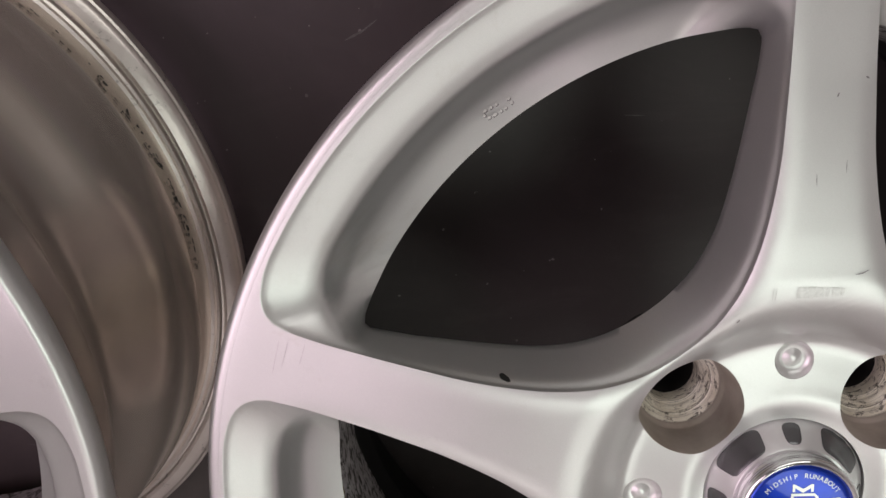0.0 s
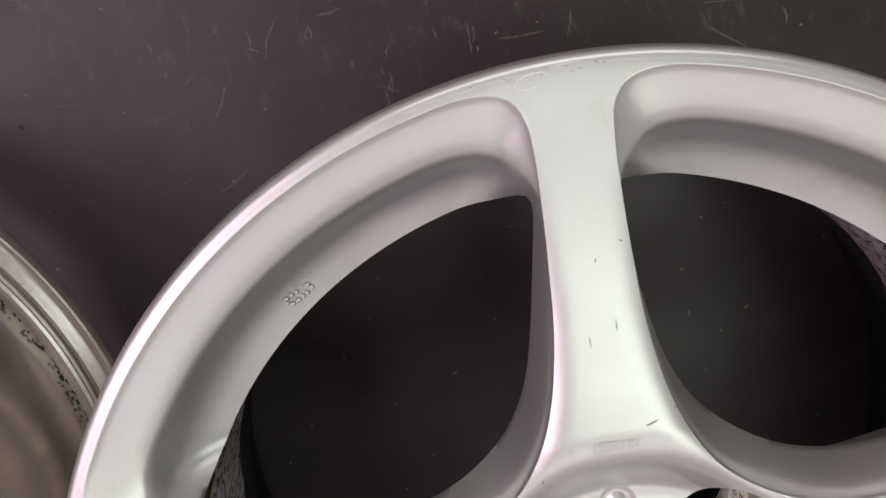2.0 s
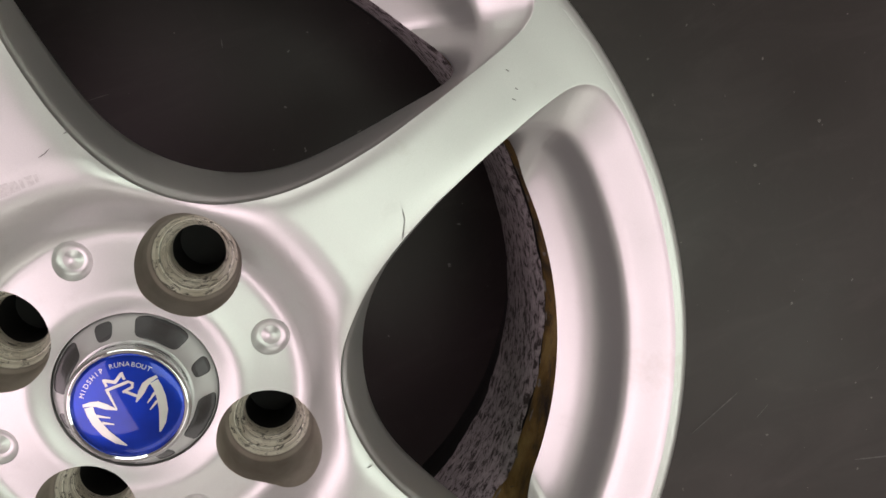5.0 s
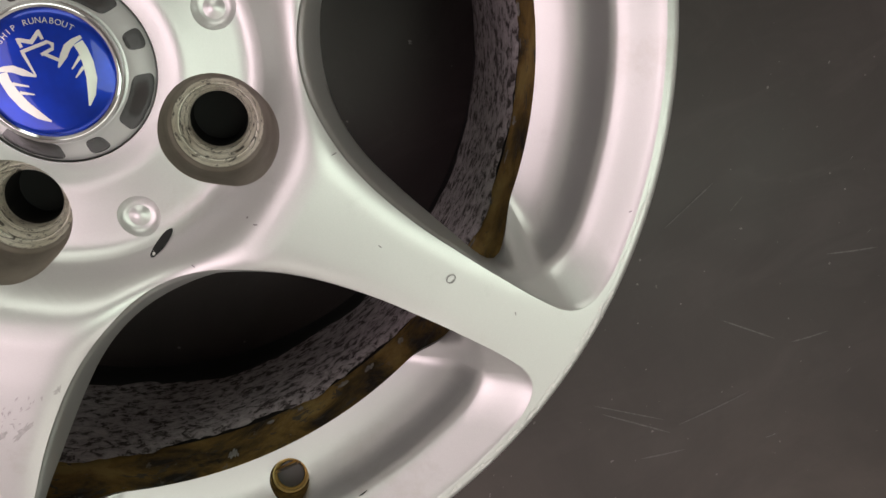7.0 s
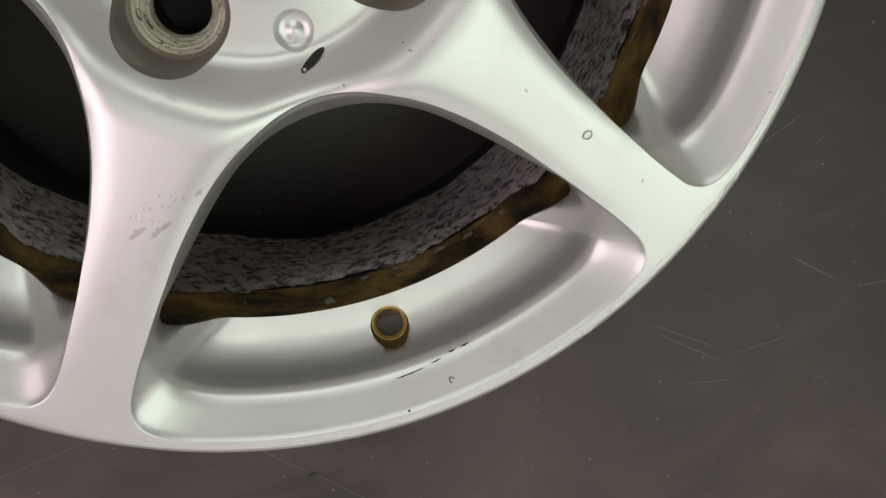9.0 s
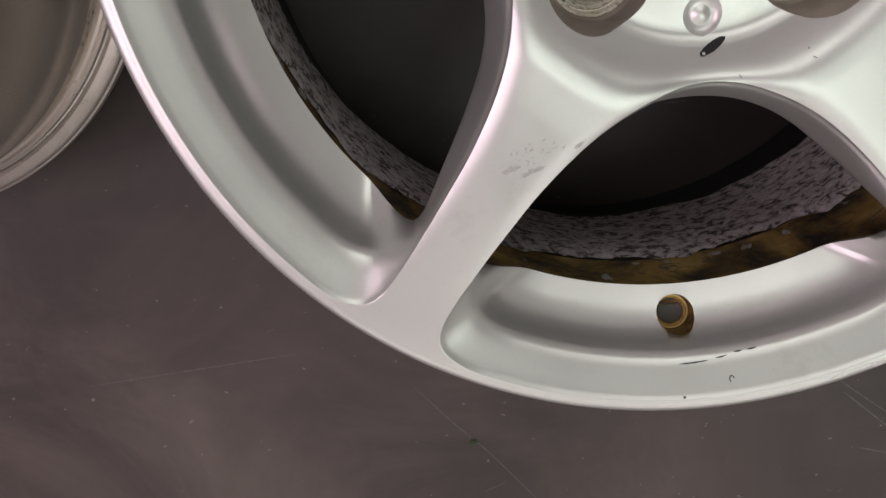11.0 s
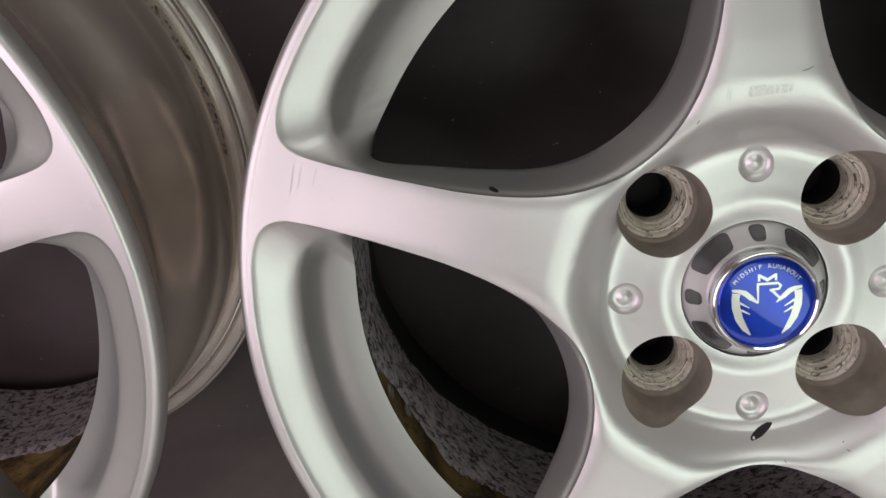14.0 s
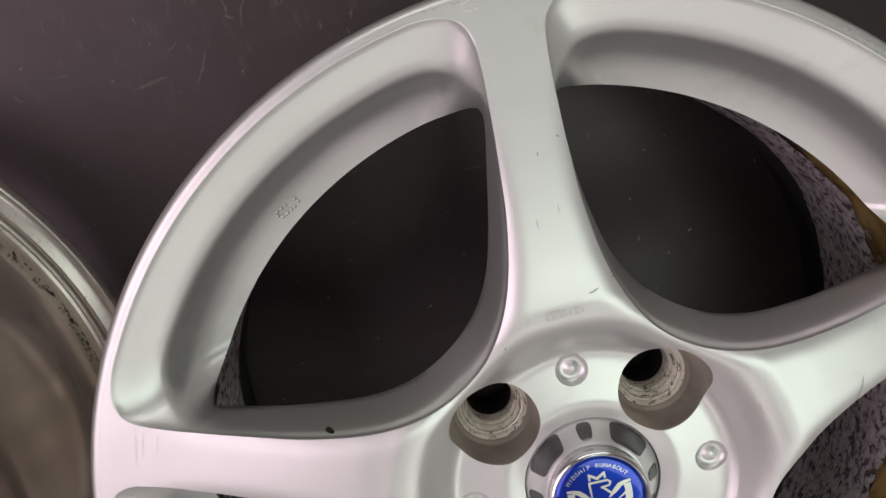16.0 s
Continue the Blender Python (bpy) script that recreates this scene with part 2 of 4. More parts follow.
CROWN = [(0.0, 0.2044), (0.029, 0.2045), (0.0315, 0.2050), (0.034, 0.2057), (0.036, 0.2061), (0.038, 0.2061), (0.040, 0.2058), (0.043, 0.2054), (0.047, 0.2050), (0.051, 0.2046), (0.055, 0.2043), (0.058, 0.2045), (0.0605, 0.2057), (0.063, 0.2075), (0.066, 0.2103), (0.069, 0.2130), (0.072, 0.2152), (0.075, 0.2168), (0.079, 0.2182), (0.085, 0.2190), (0.10, 0.2184), (0.12, 0.2172), (0.15, 0.2150),
         (0.17, 0.2138), (0.19, 0.2130), (0.1985, 0.2128), (0.2025, 0.2127), (0.2042, 0.2126)]
# how far the middle of a spoke stands above the line between its edges
CAMBER = [(0.0, 0.0), (0.062, 0.0), (0.067, 0.0010), (0.075, 0.0018), (0.09, 0.0014), (0.12, 0.0009), (0.16, 0.0003), (0.185, 0.0), (0.21, 0.0)]
HUB = 0.0615
UNDER = [(0.0, 0.150), (0.058, 0.150), (0.07, 0.166), (0.165, 0.172), (0.181, 0.190), (0.19, 0.1965), (0.1995, 0.201), (0.2042, 0.206)]


def smooth_table(table, n=800):
    x = np.linspace(table[0][0], table[-1][0], n)
    y = np.interp(x, *zip(*table))
    k = np.hanning(19)
    pad = np.concatenate([np.full(9, y[0]), y, np.full(9, y[-1])])
    y2 = np.convolve(pad, k / k.sum(), "valid")
    keep = np.clip((x - 0.199) / 0.003, 0, 1)
    return x, y2 * (1 - keep) + y * keep


CROWN_X, CROWN_Z = smooth_table(CROWN)
DIMPLES = [(0.0514 * math.cos(a), 0.0516 * math.sin(a)) for a in (0, math.pi / 2, math.pi, 1.5 * math.pi)]


def crown(x, y, inside=1.0):
    """The height of the painted top; inside is how far the place lies from a window's edge, in metres."""
    r = math.hypot(x, y)
    z = float(np.interp(r, CROWN_X, CROWN_Z)) + float(np.interp(r, *zip(*CAMBER))) * (1 - (1 - min(1, inside / 0.0075)) ** 2.2)
    return z


def polar(half):
    c = curve_of(half + [(u, -v) for u, v in half[-2:0:-1]])
    d = c - (CENTRE, 0)
    a, r = np.arctan2(d[:, 1], d[:, 0]), np.hypot(d[:, 0], d[:, 1])
    o = np.argsort(a)
    a, r = a[o], r[o]
    return np.concatenate([a - 2 * math.pi, a, a + 2 * math.pi]), np.concatenate([r, r, r])


def wedge(phi, inner=HUB, outer=0.2042):
    """How far a ray from the window's middle runs to the edge of its fifth of the face."""
    dx, dy = math.cos(phi), math.sin(phi)
    best = 9.0
    b, c = CENTRE * dx, CENTRE ** 2 - outer ** 2
    best = min(best, -b + math.sqrt(b * b - c))
    c = CENTRE ** 2 - inner ** 2
    if b < 0 and b * b > c:
        best = min(best, -b - math.sqrt(b * b - c))
    for s in (1, -1):
        nx, ny = -math.sin(radians(36) * s), math.cos(radians(36) * s)
        den = dx * nx + dy * ny
        if den * s > 1e-9:
            best = min(best, -CENTRE * nx / den)
    return best


def fan():
    """The directions in which a window's fifth is sampled, alike on both sides."""
    marks = []
    for r in (0.2042, HUB):
        marks.append(math.atan2(r * math.sin(radians(36)), r * math.cos(radians(36)) - CENTRE))
    half = sorted(set(np.round(np.concatenate([np.linspace(0, math.pi, 97)[1:-1], np.linspace(2.2, math.pi, 40)[1:-1], np.linspace(0.8, 1.3, 20), [marks[0] + d for d in (0.008, 0.016, 0.025, 0.036)], marks]), 9)))
    half = [h for i, h in enumerate(half) if h in np.round(marks, 9) or all(abs(h - m) > 0.006 for m in marks)]
    return sorted([0.0, math.pi] + half + [-h for h in half])


SLOPE_OUT = [(0, 0), (0.012, 0.010), (0.03, 0.027), (0.07, 0.052), (0.18, 0.108), (0.30, 0.170), (0.40, 0.225), (0.44, 0.265), (0.475, 0.345), (0.52, 0.48), (0.58, 0.64), (0.67, 0.77), (0.82, 0.89), (1, 1)]
SLOPE_SIDE = [(0, 0), (0.012, 0.012), (0.03, 0.035), (0.055, 0.065), (0.09, 0.090), (0.15, 0.118), (0.22, 0.152), (0.29, 0.200), (0.38, 0.29), (0.50, 0.42), (0.62, 0.555), (0.75, 0.705), (0.88, 0.86), (1, 1)]


def face_mesh(name, lift, material):
    top_a, top_r = polar(TOP_HALF)
    low_a, low_r = polar(LOW_HALF)
    phis = fan()
    rows_top = [0, 0.0007, 0.0014, 0.0022, 0.0032, 0.14, 0.28, 0.42, 0.56, 0.70, 0.82, 0.91, 0.97]
    verts, faces, hub_top, hub_low, rim = [], [], {}, {}, []
    for k in range(5):
        turn = radians(126 + 72 * k)
        ct, st = math.cos(turn), math.sin(turn)

        def add(u, v, z):
            verts.append((u * ct - v * st, u * st + v * ct, z + lift))
            return len(verts) - 1

        columns = []
        for phi in phis:
            dx, dy = math.cos(phi), math.sin(phi)
            edge, top, low = wedge(phi), float(np.interp(phi, top_a, top_r)), float(np.interp(phi, low_a, low_r))

            def at(rho):
                return CENTRE + rho * dx, rho * dy

            col = []
            for q in rows_top:
                if 0 < q < 0.01:
                    q = min(q / (edge - top), 30 * q)
                u, v = at(edge + (top - edge) * q)
                col.append(add(u, v, crown(u * ct - v * st, u * st + v * ct, (edge - top) * (1 - q))))
            tu, tv = at(top)
            zt = crown(tu * ct - tv * st, tu * st + tv * ct, 0.0)
            w = min(1, max(0, (math.hypot(tu, tv) - 0.168) / 0.030))
            w = w * w * (3 - 2 * w)
            zl = 0.192 - 0.013 * w
            for (h1, w1), (h2, w2) in zip(SLOPE_OUT, SLOPE_SIDE):
                h, g = h1 * w + h2 * (1 - w), w1 * w + w2 * (1 - w)
                u, v = at(top + (low - top) * h)
                col.append(add(u, v, zt + (zl - zt) * g))
            u, v = at(low + 0.002)
            col.append(add(u, v, zl - 0.003))
            for q in (0.5, 1.0):
                u, v = at(low + 0.002 + (edge - low - 0.002) * q)
                z = float(np.interp(math.hypot(u, v), *zip(*UNDER)))
                col.append(add(u, v, min(z, zl - 0.004) if q < 1 else z))
            columns.append(col)
            eu, ev = at(edge)
            er, ea = math.hypot(eu, ev), math.degrees(math.atan2(ev, eu)) + 126 + 72 * k
            if er < HUB + 0.0001:
                hub_top[round(ea, 4) % 360], hub_low[round(ea, 4) % 360] = col[0], col[-1]
            if er > 0.2041:
                rim.append((k, ea, col[0], col[-1]))
        n = len(columns)
        for i in range(n):
            a, b = columns[i], columns[(i + 1) % n]
            for j in range(len(a) - 1):
                faces.append((a[j], b[j], b[j + 1], a[j + 1]))
        ring = sorted(r for r in rim if r[0] == k)
        for a, b in zip(ring, ring[1:]):
            faces.append((a[2], a[3], b[3], b[2]))
    angles = sorted(hub_top)
    radii = [HUB - 0.0005 * i for i in range(1, 43)] + [0.0405 - 0.0006 * i for i in range(1, 20)]
    last_top, last_low = [hub_top[a] for a in angles], [hub_low[a] for a in angles]
    n = len(angles)
    for r in radii:
        now = []
        for a in angles:
            x, y = r * math.cos(radians(a)), r * math.sin(radians(a))
            verts.append((x, y, crown(x, y) + lift))
            now.append(len(verts) - 1)
        for i in range(n):
            faces.append((last_top[i], last_top[(i + 1) % n], now[(i + 1) % n], now[i]))
        last_top = now
    now = []
    for a in angles:
        verts.append((radii[-1] * math.cos(radians(a)), radii[-1] * math.sin(radians(a)), 0.150 + lift))
        now.append(len(verts) - 1)
    for i in range(n):
        faces.append((last_low[i], now[i], now[(i + 1) % n], last_low[(i + 1) % n]))
        faces.append((last_top[i], last_top[(i + 1) % n], now[(i + 1) % n], now[i]))
    return mesh_of(name, verts, faces, material, 60, 2e-6)


VALVE = Matrix.Translation((-0.0015, -0.1755, 0.1870)) @ Euler((radians(-18.4), 0, 0)).to_matrix().to_4x4()


def with_pockets(me, lift, name, valve):
    """Sinks the four bolt pockets, and the valve's hole where there is one, into a face."""
    body = new("pocket_body", me)
    profile = [(0, 0.24), (0.0205, 0.24), (0.0201, 0.214), (0.0193, 0.2090), (0.0187, 0.2066), (0.0183, 0.2048), (0.0180, 0.2022), (0.0170, 0.1905), (0.0166, 0.1892), (0.0160, 0.1886), (0.0155, 0.1868), (0.0153, 0.140), (0, 0.140)]
    cutters = []
    for k in range(4):
        a = radians(45 + 90 * k)
        c = new("pocket_cutter", revolved("pocket_cutter", profile, None, 72))
        c.location = (0.0499 * math.cos(a), 0.0499 * math.sin(a), lift)
        cutters.append(c)
        m = body.modifiers.new("pocket", "BOOLEAN")
        m.operation, m.solver, m.object = "DIFFERENCE", "EXACT", c
    bowl = [(0, 0.24), (0.0078, 0.24), (0.0075, 0.2064), (0.0071, 0.2050), (0.0066, 0.2041), (0.0059, 0.2033), (0.0051, 0.2028), (0.0042, 0.2025), (0, 0.2024)]
    for x, y in DIMPLES:
        c = new("pocket_cutter", revolved("pocket_cutter", bowl, None, 48))
        c.location = (x, y, lift)
        cutters.append(c)
        m = body.modifiers.new("dimple", "BOOLEAN")
        m.operation, m.solver, m.object = "DIFFERENCE", "EXACT", c
    if valve:
        c = new("pocket_cutter", revolved("pocket_cutter", [(0, 0.04), (0.0080, 0.04), (0.0080, -0.030), (0, -0.030)], None, 40))
        c.matrix_world = VALVE
        cutters.append(c)
        m = body.modifiers.new("valve", "BOOLEAN")
        m.operation, m.solver, m.object = "DIFFERENCE", "EXACT", c
    bpy.context.view_layer.update()
    made = bpy.data.meshes.new_from_object(body.evaluated_get(bpy.context.evaluated_depsgraph_get()))
    for o in (body, *cutters):
        bpy.data.objects.remove(o)
    bm = bmesh.new()
    bm.from_mesh(made)
    out = finish(name, bm, None, 50)
    bpy.data.meshes.remove(made)
    out.materials.clear()
    out.materials.append(SILVER)
    out.materials.append(POCKET)
    for f in out.polygons:
        for k in range(4):
            a = radians(45 + 90 * k)
            d = math.hypot(f.center.x - 0.0499 * math.cos(a), f.center.y - 0.0499 * math.sin(a))
            if d < 0.0204 and f.center.z < 0.225 + lift and (abs(f.normal.z) < 0.5 or d < 0.0180):
                f.material_index = 1
    rims = {}
    for f in out.polygons:
        for key in f.edge_keys:
            rims.setdefault(key, set()).add(f.material_index)
    for e in out.edges:
        if len(rims[e.key]) > 1:
            e.use_edge_sharp = True
    return out


# how low the corroded ring reaches, by the angle round the wheel
GREY_END = [(0, 0.060), (13, 0.0765), (20, 0.085), (26, 0.092), (35, 0.100), (60, 0.100), (90, 0.110), (150, 0.110), (171, 0.092), (188, 0.108), (215, 0.085), (240, 0.061), (258, 0.069), (300, 0.066), (345, 0.062), (360, 0.060)]


def ragged_band(profile, low, steps=540):
    """The corroded ring, whose upper edge is eaten unevenly; low(angle) is where it ends below."""
    verts, faces, n = [], [], len(profile)
    for k in range(steps):
        a = 2 * math.pi * k / steps
        eaten = 0.009 * noise.fractal(Vector((4 * math.cos(a), 4 * math.sin(a), 0.7)), 0.65, 2.3, 8)
        if low:
            eaten += 0.012 * max(0, math.cos(a - radians(182))) ** 4
        torn = 0.006 * noise.fractal(Vector((4 * math.cos(a), 4 * math.sin(a), 3.1)), 0.8, 2.2, 5)
        end = low(a) + torn if low else 0
        for i, (r, z) in enumerate(profile):
            verts.append(((r - 0.0008) * math.cos(a), (r - 0.0008) * math.sin(a), max(z + (eaten if i < 2 else 0), min(end, profile[0][1] + eaten - 0.002))))
    for k in range(steps):
        for i in range(n - 1):
            m = (k + 1) % steps
            faces.append((k * n + i, m * n + i, m * n + i + 1, k * n + i + 1))
    return mesh_of("corroded_band", verts, faces, CORRODED)


def barrel_meshes(lift, foot):
    outer = [(0.2010, 0.2080), (0.2033, 0.2120), (0.2036, 0.21270), (0.2048, 0.21268), (0.2058, 0.21250), (0.2067, 0.2120), (0.2074, 0.2112), (0.2079, 0.2100), (0.2082, 0.2083), (0.2083, 0.2066), (0.2083, 0.2048), (0.2080, 0.2038), (0.2072, 0.2033), (0.2052, 0.2028), (0.2035, 0.1990), (0.1945, 0.1950), (0.1915, 0.1935),
             (0.1892, 0.188), (0.1880, 0.180), (0.1882, 0.170), (0.1890, 0.167), (0.1880, 0.164), (0.1820, 0.159), (0.1765, 0.152), (0.1738, 0.145), (0.1730, 0.135)]
    low_out = [(0.1730, 0.078), (0.1738, 0.070), (0.1765, 0.063), (0.1800, 0.056), (0.1846, 0.0512), (0.1860, 0.0488), (0.1868, 0.0450), (0.1872, 0.0408), (0.1878, 0.0388), (0.1862, 0.0360), (0.1860, 0.026),
               (0.1868, 0.0188), (0.1882, 0.0158), (0.1897, 0.0150), (0.1914, 0.0158), (0.1926, 0.0150), (0.1932, 0.0128), (0.1942, 0.0126), (0.1950, 0.0148), (0.1968, 0.0152), (0.1990, 0.0142),
               (0.2020, 0.0130), (0.2035, 0.0118), (0.2040, 0.0102), (0.2051, 0.0095), (0.2056, 0.0075), (0.2054, 0.004), (0.2040, 0.0010), (0.2010, 0.0)]
    low_in = [(0.1865, 0.001), (0.1845, 0.008), (0.1830, 0.020), (0.1830, 0.034), (0.1795, 0.042), (0.1725, 0.050), (0.1675, 0.058), (0.1672, 0.070), (0.1668, 0.085), (0.1668, 0.099)]
    squeeze = (0.080 + min(0, lift)) / 0.080
    low_out, low_in = ([(r, z if z < 0.02 else 0.02 + (z - 0.02) * squeeze) for r, z in p] for p in (low_out, low_in))
    low_out = [(r if r < 0.187 else 0.187 + (r - 0.187) * foot, z) for r, z in low_out]
    up = lambda p: [(r, z + lift) for r, z in p]
    if foot == 1.0:
        low_out = [(0.1730, 0.1000), (0.1735, 0.0960), (0.1748, 0.0905), (0.1770, 0.0845), (0.1798, 0.0785), (0.1825, 0.0725), (0.1845, 0.0660), (0.1855, 0.0580), (0.1860, 0.0470)] + [p for p in low_out if p[1] < 0.037]
        inner = [(0.1684, 0.174), (0.1680, 0.160), (0.1676, 0.120), (0.1674, 0.098)]
        wall = [(0.1690, 0.100), (0.1698, 0.176)]
        dark = low_in[:-1] + [(0.1668, 0.099 + lift)]
        ragged = ragged_band(up([(0.1672, 0.110), (0.1652, 0.106), (0.1650, 0.099)]) + [(0.1650, 0.060), (0.1646, 0.045), (0.1634, 0.030), (0.1612, 0.004)], None)
    else:
        outer, low_out = ([(r + 0.0045 if r < 0.1895 else r, z) for r, z in p] for p in (outer, low_out))
        low_in = [(0.1885, 0.001), (0.1868, 0.008), (0.1852, 0.020), (0.1850, 0.034), (0.1825, 0.042), (0.1795, 0.050), (0.1753, 0.058), (0.1739, 0.066), (0.1735, 0.080), (0.1735, 0.099)]
        inner = [(0.1744, 0.178), (0.1741, 0.160), (0.1737, 0.130)]
        wall = [(0.1751, 0.100), (0.1755, 0.178)]
        dark = low_in + [(0.1735, 0.131)]
        ragged = ragged_band([(0.1737, 0.133), (0.1722, 0.130), (0.1713, 0.118), (0.1714, 0.105), (0.1715, 0.095), (0.1717, 0.088), (0.1719, 0.082), (0.1721, 0.076), (0.1723, 0.070), (0.1725, 0.064), (0.1729, 0.057)],
                             lambda a: float(np.interp(math.degrees(a), *zip(*GREY_END))))
    shell = up(outer) + low_out + [(low_in[0][0] + 0.002, 0.0004)] + [(r + 0.0014, z) for r, z in low_in[1:-1]] + up(wall + [(0.1790, 0.172), (0.1860, 0.180), (0.1890, 0.190), (0.1960, 0.1965)])
    body = revolved("barrel", shell, ALLOY, 240, True, 35)
    body.materials.append(SILVER)
    body.materials.append(WORN)
    for f in body.polygons:
        r = f.center.xy.length
        if f.center.z > 0.192 + lift:
            f.material_index = 1
        elif f.center.z < 0.0175 and r > 0.1875:
            f.material_index = 2
    return (body, revolved("stained_band", up(inner), BROWN, 128), ragged, revolved("dusty_band", dark, DUST_AND_SHADE, 128))


def nub_mesh():
    """The rounded nub in the middle of a dimple."""
    return revolved("dimple_nub", [(0.0005 * i, 0.2018 + 0.0018 * math.exp(-(0.0005 * i / 0.0036) ** 2.2)) for i in range(12)], SILVER, 40)


def seat_mesh():
    return revolved("bolt_seat", [(0.0156, 0.1872), (0.0152, 0.1866), (0.0148, 0.1862), (0.0143, 0.1850), (0.0138, 0.1843), (0.0134, 0.1842), (0.0130, 0.1832), (0.0125, 0.1822), (0.0120, 0.1818), (0.0116, 0.1806),
                                  (0.0112, 0.1797), (0.0109, 0.1794), (0.0106, 0.1787), (0.0104, 0.1774), (0.0103, 0.1690), (0.0156, 0.1690)], SEAT, 72, True, 40)


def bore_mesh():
    # Black wall and closed bottom stand in for the shade deep in the hole.
    return revolved("bolt_bore", [(0.0103, 0.1720), (0.0102, 0.152), (0.0, 0.152), (0.0, 0.149), (0.0156, 0.149), (0.0156, 0.1700)], DUST_AND_SHADE, 48, False, 40)


def dome(x, y):
    return 0.2185 + 0.0016 * math.sqrt(max(0, 1 - (x * x + y * y) / 0.0182 ** 2))


def on_dome(name, outlines, material):
    """A thin foil figure, of one or more outlines, laid on the badge's dome."""
    bm = bmesh.new()
    for outline in outlines:
        f = bm.faces.new([bm.verts.new((x, y, 0)) for x, y in outline])
        bmesh.ops.triangulate(bm, faces=[f], ngon_method="EAR_CLIP")
    bmesh.ops.subdivide_edges(bm, edges=bm.edges, cuts=2)
    for v in bm.verts:
        v.co.z = dome(v.co.x, v.co.y) + 0.00018
    return finish(name, bm, material, 30)


def strip(points, widths):
    """The outline of a tapered stripe along points."""
    left, right = [], []
    for i, (x, y) in enumerate(points):
        x0, y0 = points[max(i - 1, 0)]
        x1, y1 = points[min(i + 1, len(points) - 1)]
        d = math.hypot(x1 - x0, y1 - y0)
        nx, ny = -(y1 - y0) / d * widths[i] / 2, (x1 - x0) / d * widths[i] / 2
        left.append((x + nx, y + ny))
        right.append((x - nx, y - ny))
    return left + right[::-1]


def badge(parent):
    cap = part("centre_cap", revolved("centre_cap", [(0.0, 0.198), (0.0284, 0.198), (0.0287, 0.2028), (0.0286, 0.2034), (0.0282, 0.2040), (0.0218, 0.2116), (0.0212, 0.2121), (0.0204, 0.2122), (0.0, 0.2122)], SATIN, 96, False, 30), parent, "satin chrome centre cap")
    part("chrome_ring", revolved("chrome_ring", [(0.0200, 0.2118), (0.0206, 0.2128), (0.0207, 0.2140), (0.0205, 0.2148), (0.0204, 0.2156), (0.0208, 0.2163), (0.0210, 0.2175), (0.0209, 0.2185), (0.0203, 0.2193), (0.0195, 0.2195), (0.0188, 0.2191), (0.0185, 0.2182), (0.0183, 0.2160)], CHROME, 96), cap, "bright chrome bezel ring")
    part("enamel_disc", revolved("enamel_disc", [(0.0186, 0.2184)] + [(0.0186 * math.cos(a), 0.2185 + 0.0016 * math.sin(a)) for a in np.linspace(0.05, math.pi / 2, 10)], BLUE, 96), cap, "domed blue enamel disc")
    # Sunk facets as raised plates, their shade and dark reflections put into the colour.
    for k in range(4):
        for a0, half, r0, r1, nm in ((45 + 90 * k, 20.5, 0.0219, 0.0282, "large_facet"), (90 * k, 7.0, 0.0223, 0.0276, "small_facet")):
            square = 0.42 if nm == "large_facet" else 0.62
            pts = []
            for b in np.linspace(0, 2 * math.pi, 36, endpoint=False):
                u, v = math.copysign(abs(math.cos(b)) ** square, math.cos(b)), math.copysign(abs(math.sin(b)) ** square, math.sin(b))
                pts.append(((r0 + r1) / 2 + (r1 - r0) / 2 * u, a0 + half * v * (1 + 0.06 * u)))
            verts, n, mr = [], len(pts), (r0 + r1) / 2
            for q, h in ((1.0, 0.0), (0.93, 0.00016), (0.5, 0.00024), (0.2, 0.00010)):
                for r, a in pts:
                    r, a = mr + (r - mr) * q, a0 + (a - a0) * q
                    verts.append((r * math.cos(radians(a)), r * math.sin(radians(a)), float(np.interp(r, (0.0218, 0.0282), (0.2116, 0.2040))) + h + 0.0001))
            rows = [(k2 * n + i, k2 * n + (i + 1) % n, k2 * n + n + (i + 1) % n, k2 * n + n + i) for k2 in range(3) for i in range(n)] + [tuple(range(3 * n, 4 * n))]
            part(nm, mesh_of(nm, verts, rows, RECESS_SHADE, 60), cap, "facet in the chrome, painted dark as shade")
    main = strip([(-0.0060, -0.0128), (-0.0082, -0.0100), (-0.0104, -0.0058), (-0.0116, -0.0012), (-0.0119, 0.0024), (-0.0116, 0.0048)], [0.0005, 0.0022, 0.0030, 0.0031, 0.0029, 0.0030])
    shoulder = strip([(-0.0132, 0.0060), (-0.0105, 0.0056), (-0.0084, 0.0048), (-0.0062, 0.0028), (-0.0034, 0.0004)], [0.0010, 0.0016, 0.0021, 0.0020, 0.0005])
    feathers = [strip([(-0.0104, 0.0010), (-0.0066, -0.0014)], [0.0010, 0.0004]), strip([(-0.0098, -0.0020), (-0.0064, -0.0040)], [0.0010, 0.0004])]
    wing = [main, shoulder] + feathers
    part("wing", on_dome("wing", wing, FOIL), cap, "silver foil wing")
    part("wing", on_dome("wing", [[(-x, y) for x, y in o[::-1]] for o in wing], FOIL), cap, "silver foil wing")
    crest = [(-0.0036, 0.0092), (-0.0036, 0.0120), (-0.0028, 0.0120), (0.0, 0.0103), (0.0028, 0.0120), (0.0036, 0.0120), (0.0036, 0.0092), (0.0027, 0.0092), (0.0027, 0.0106), (0.0, 0.0089), (-0.0027, 0.0106), (-0.0027, 0.0092)]
    part("crest", on_dome("crest", [crest], FOIL), cap, "silver foil crest")
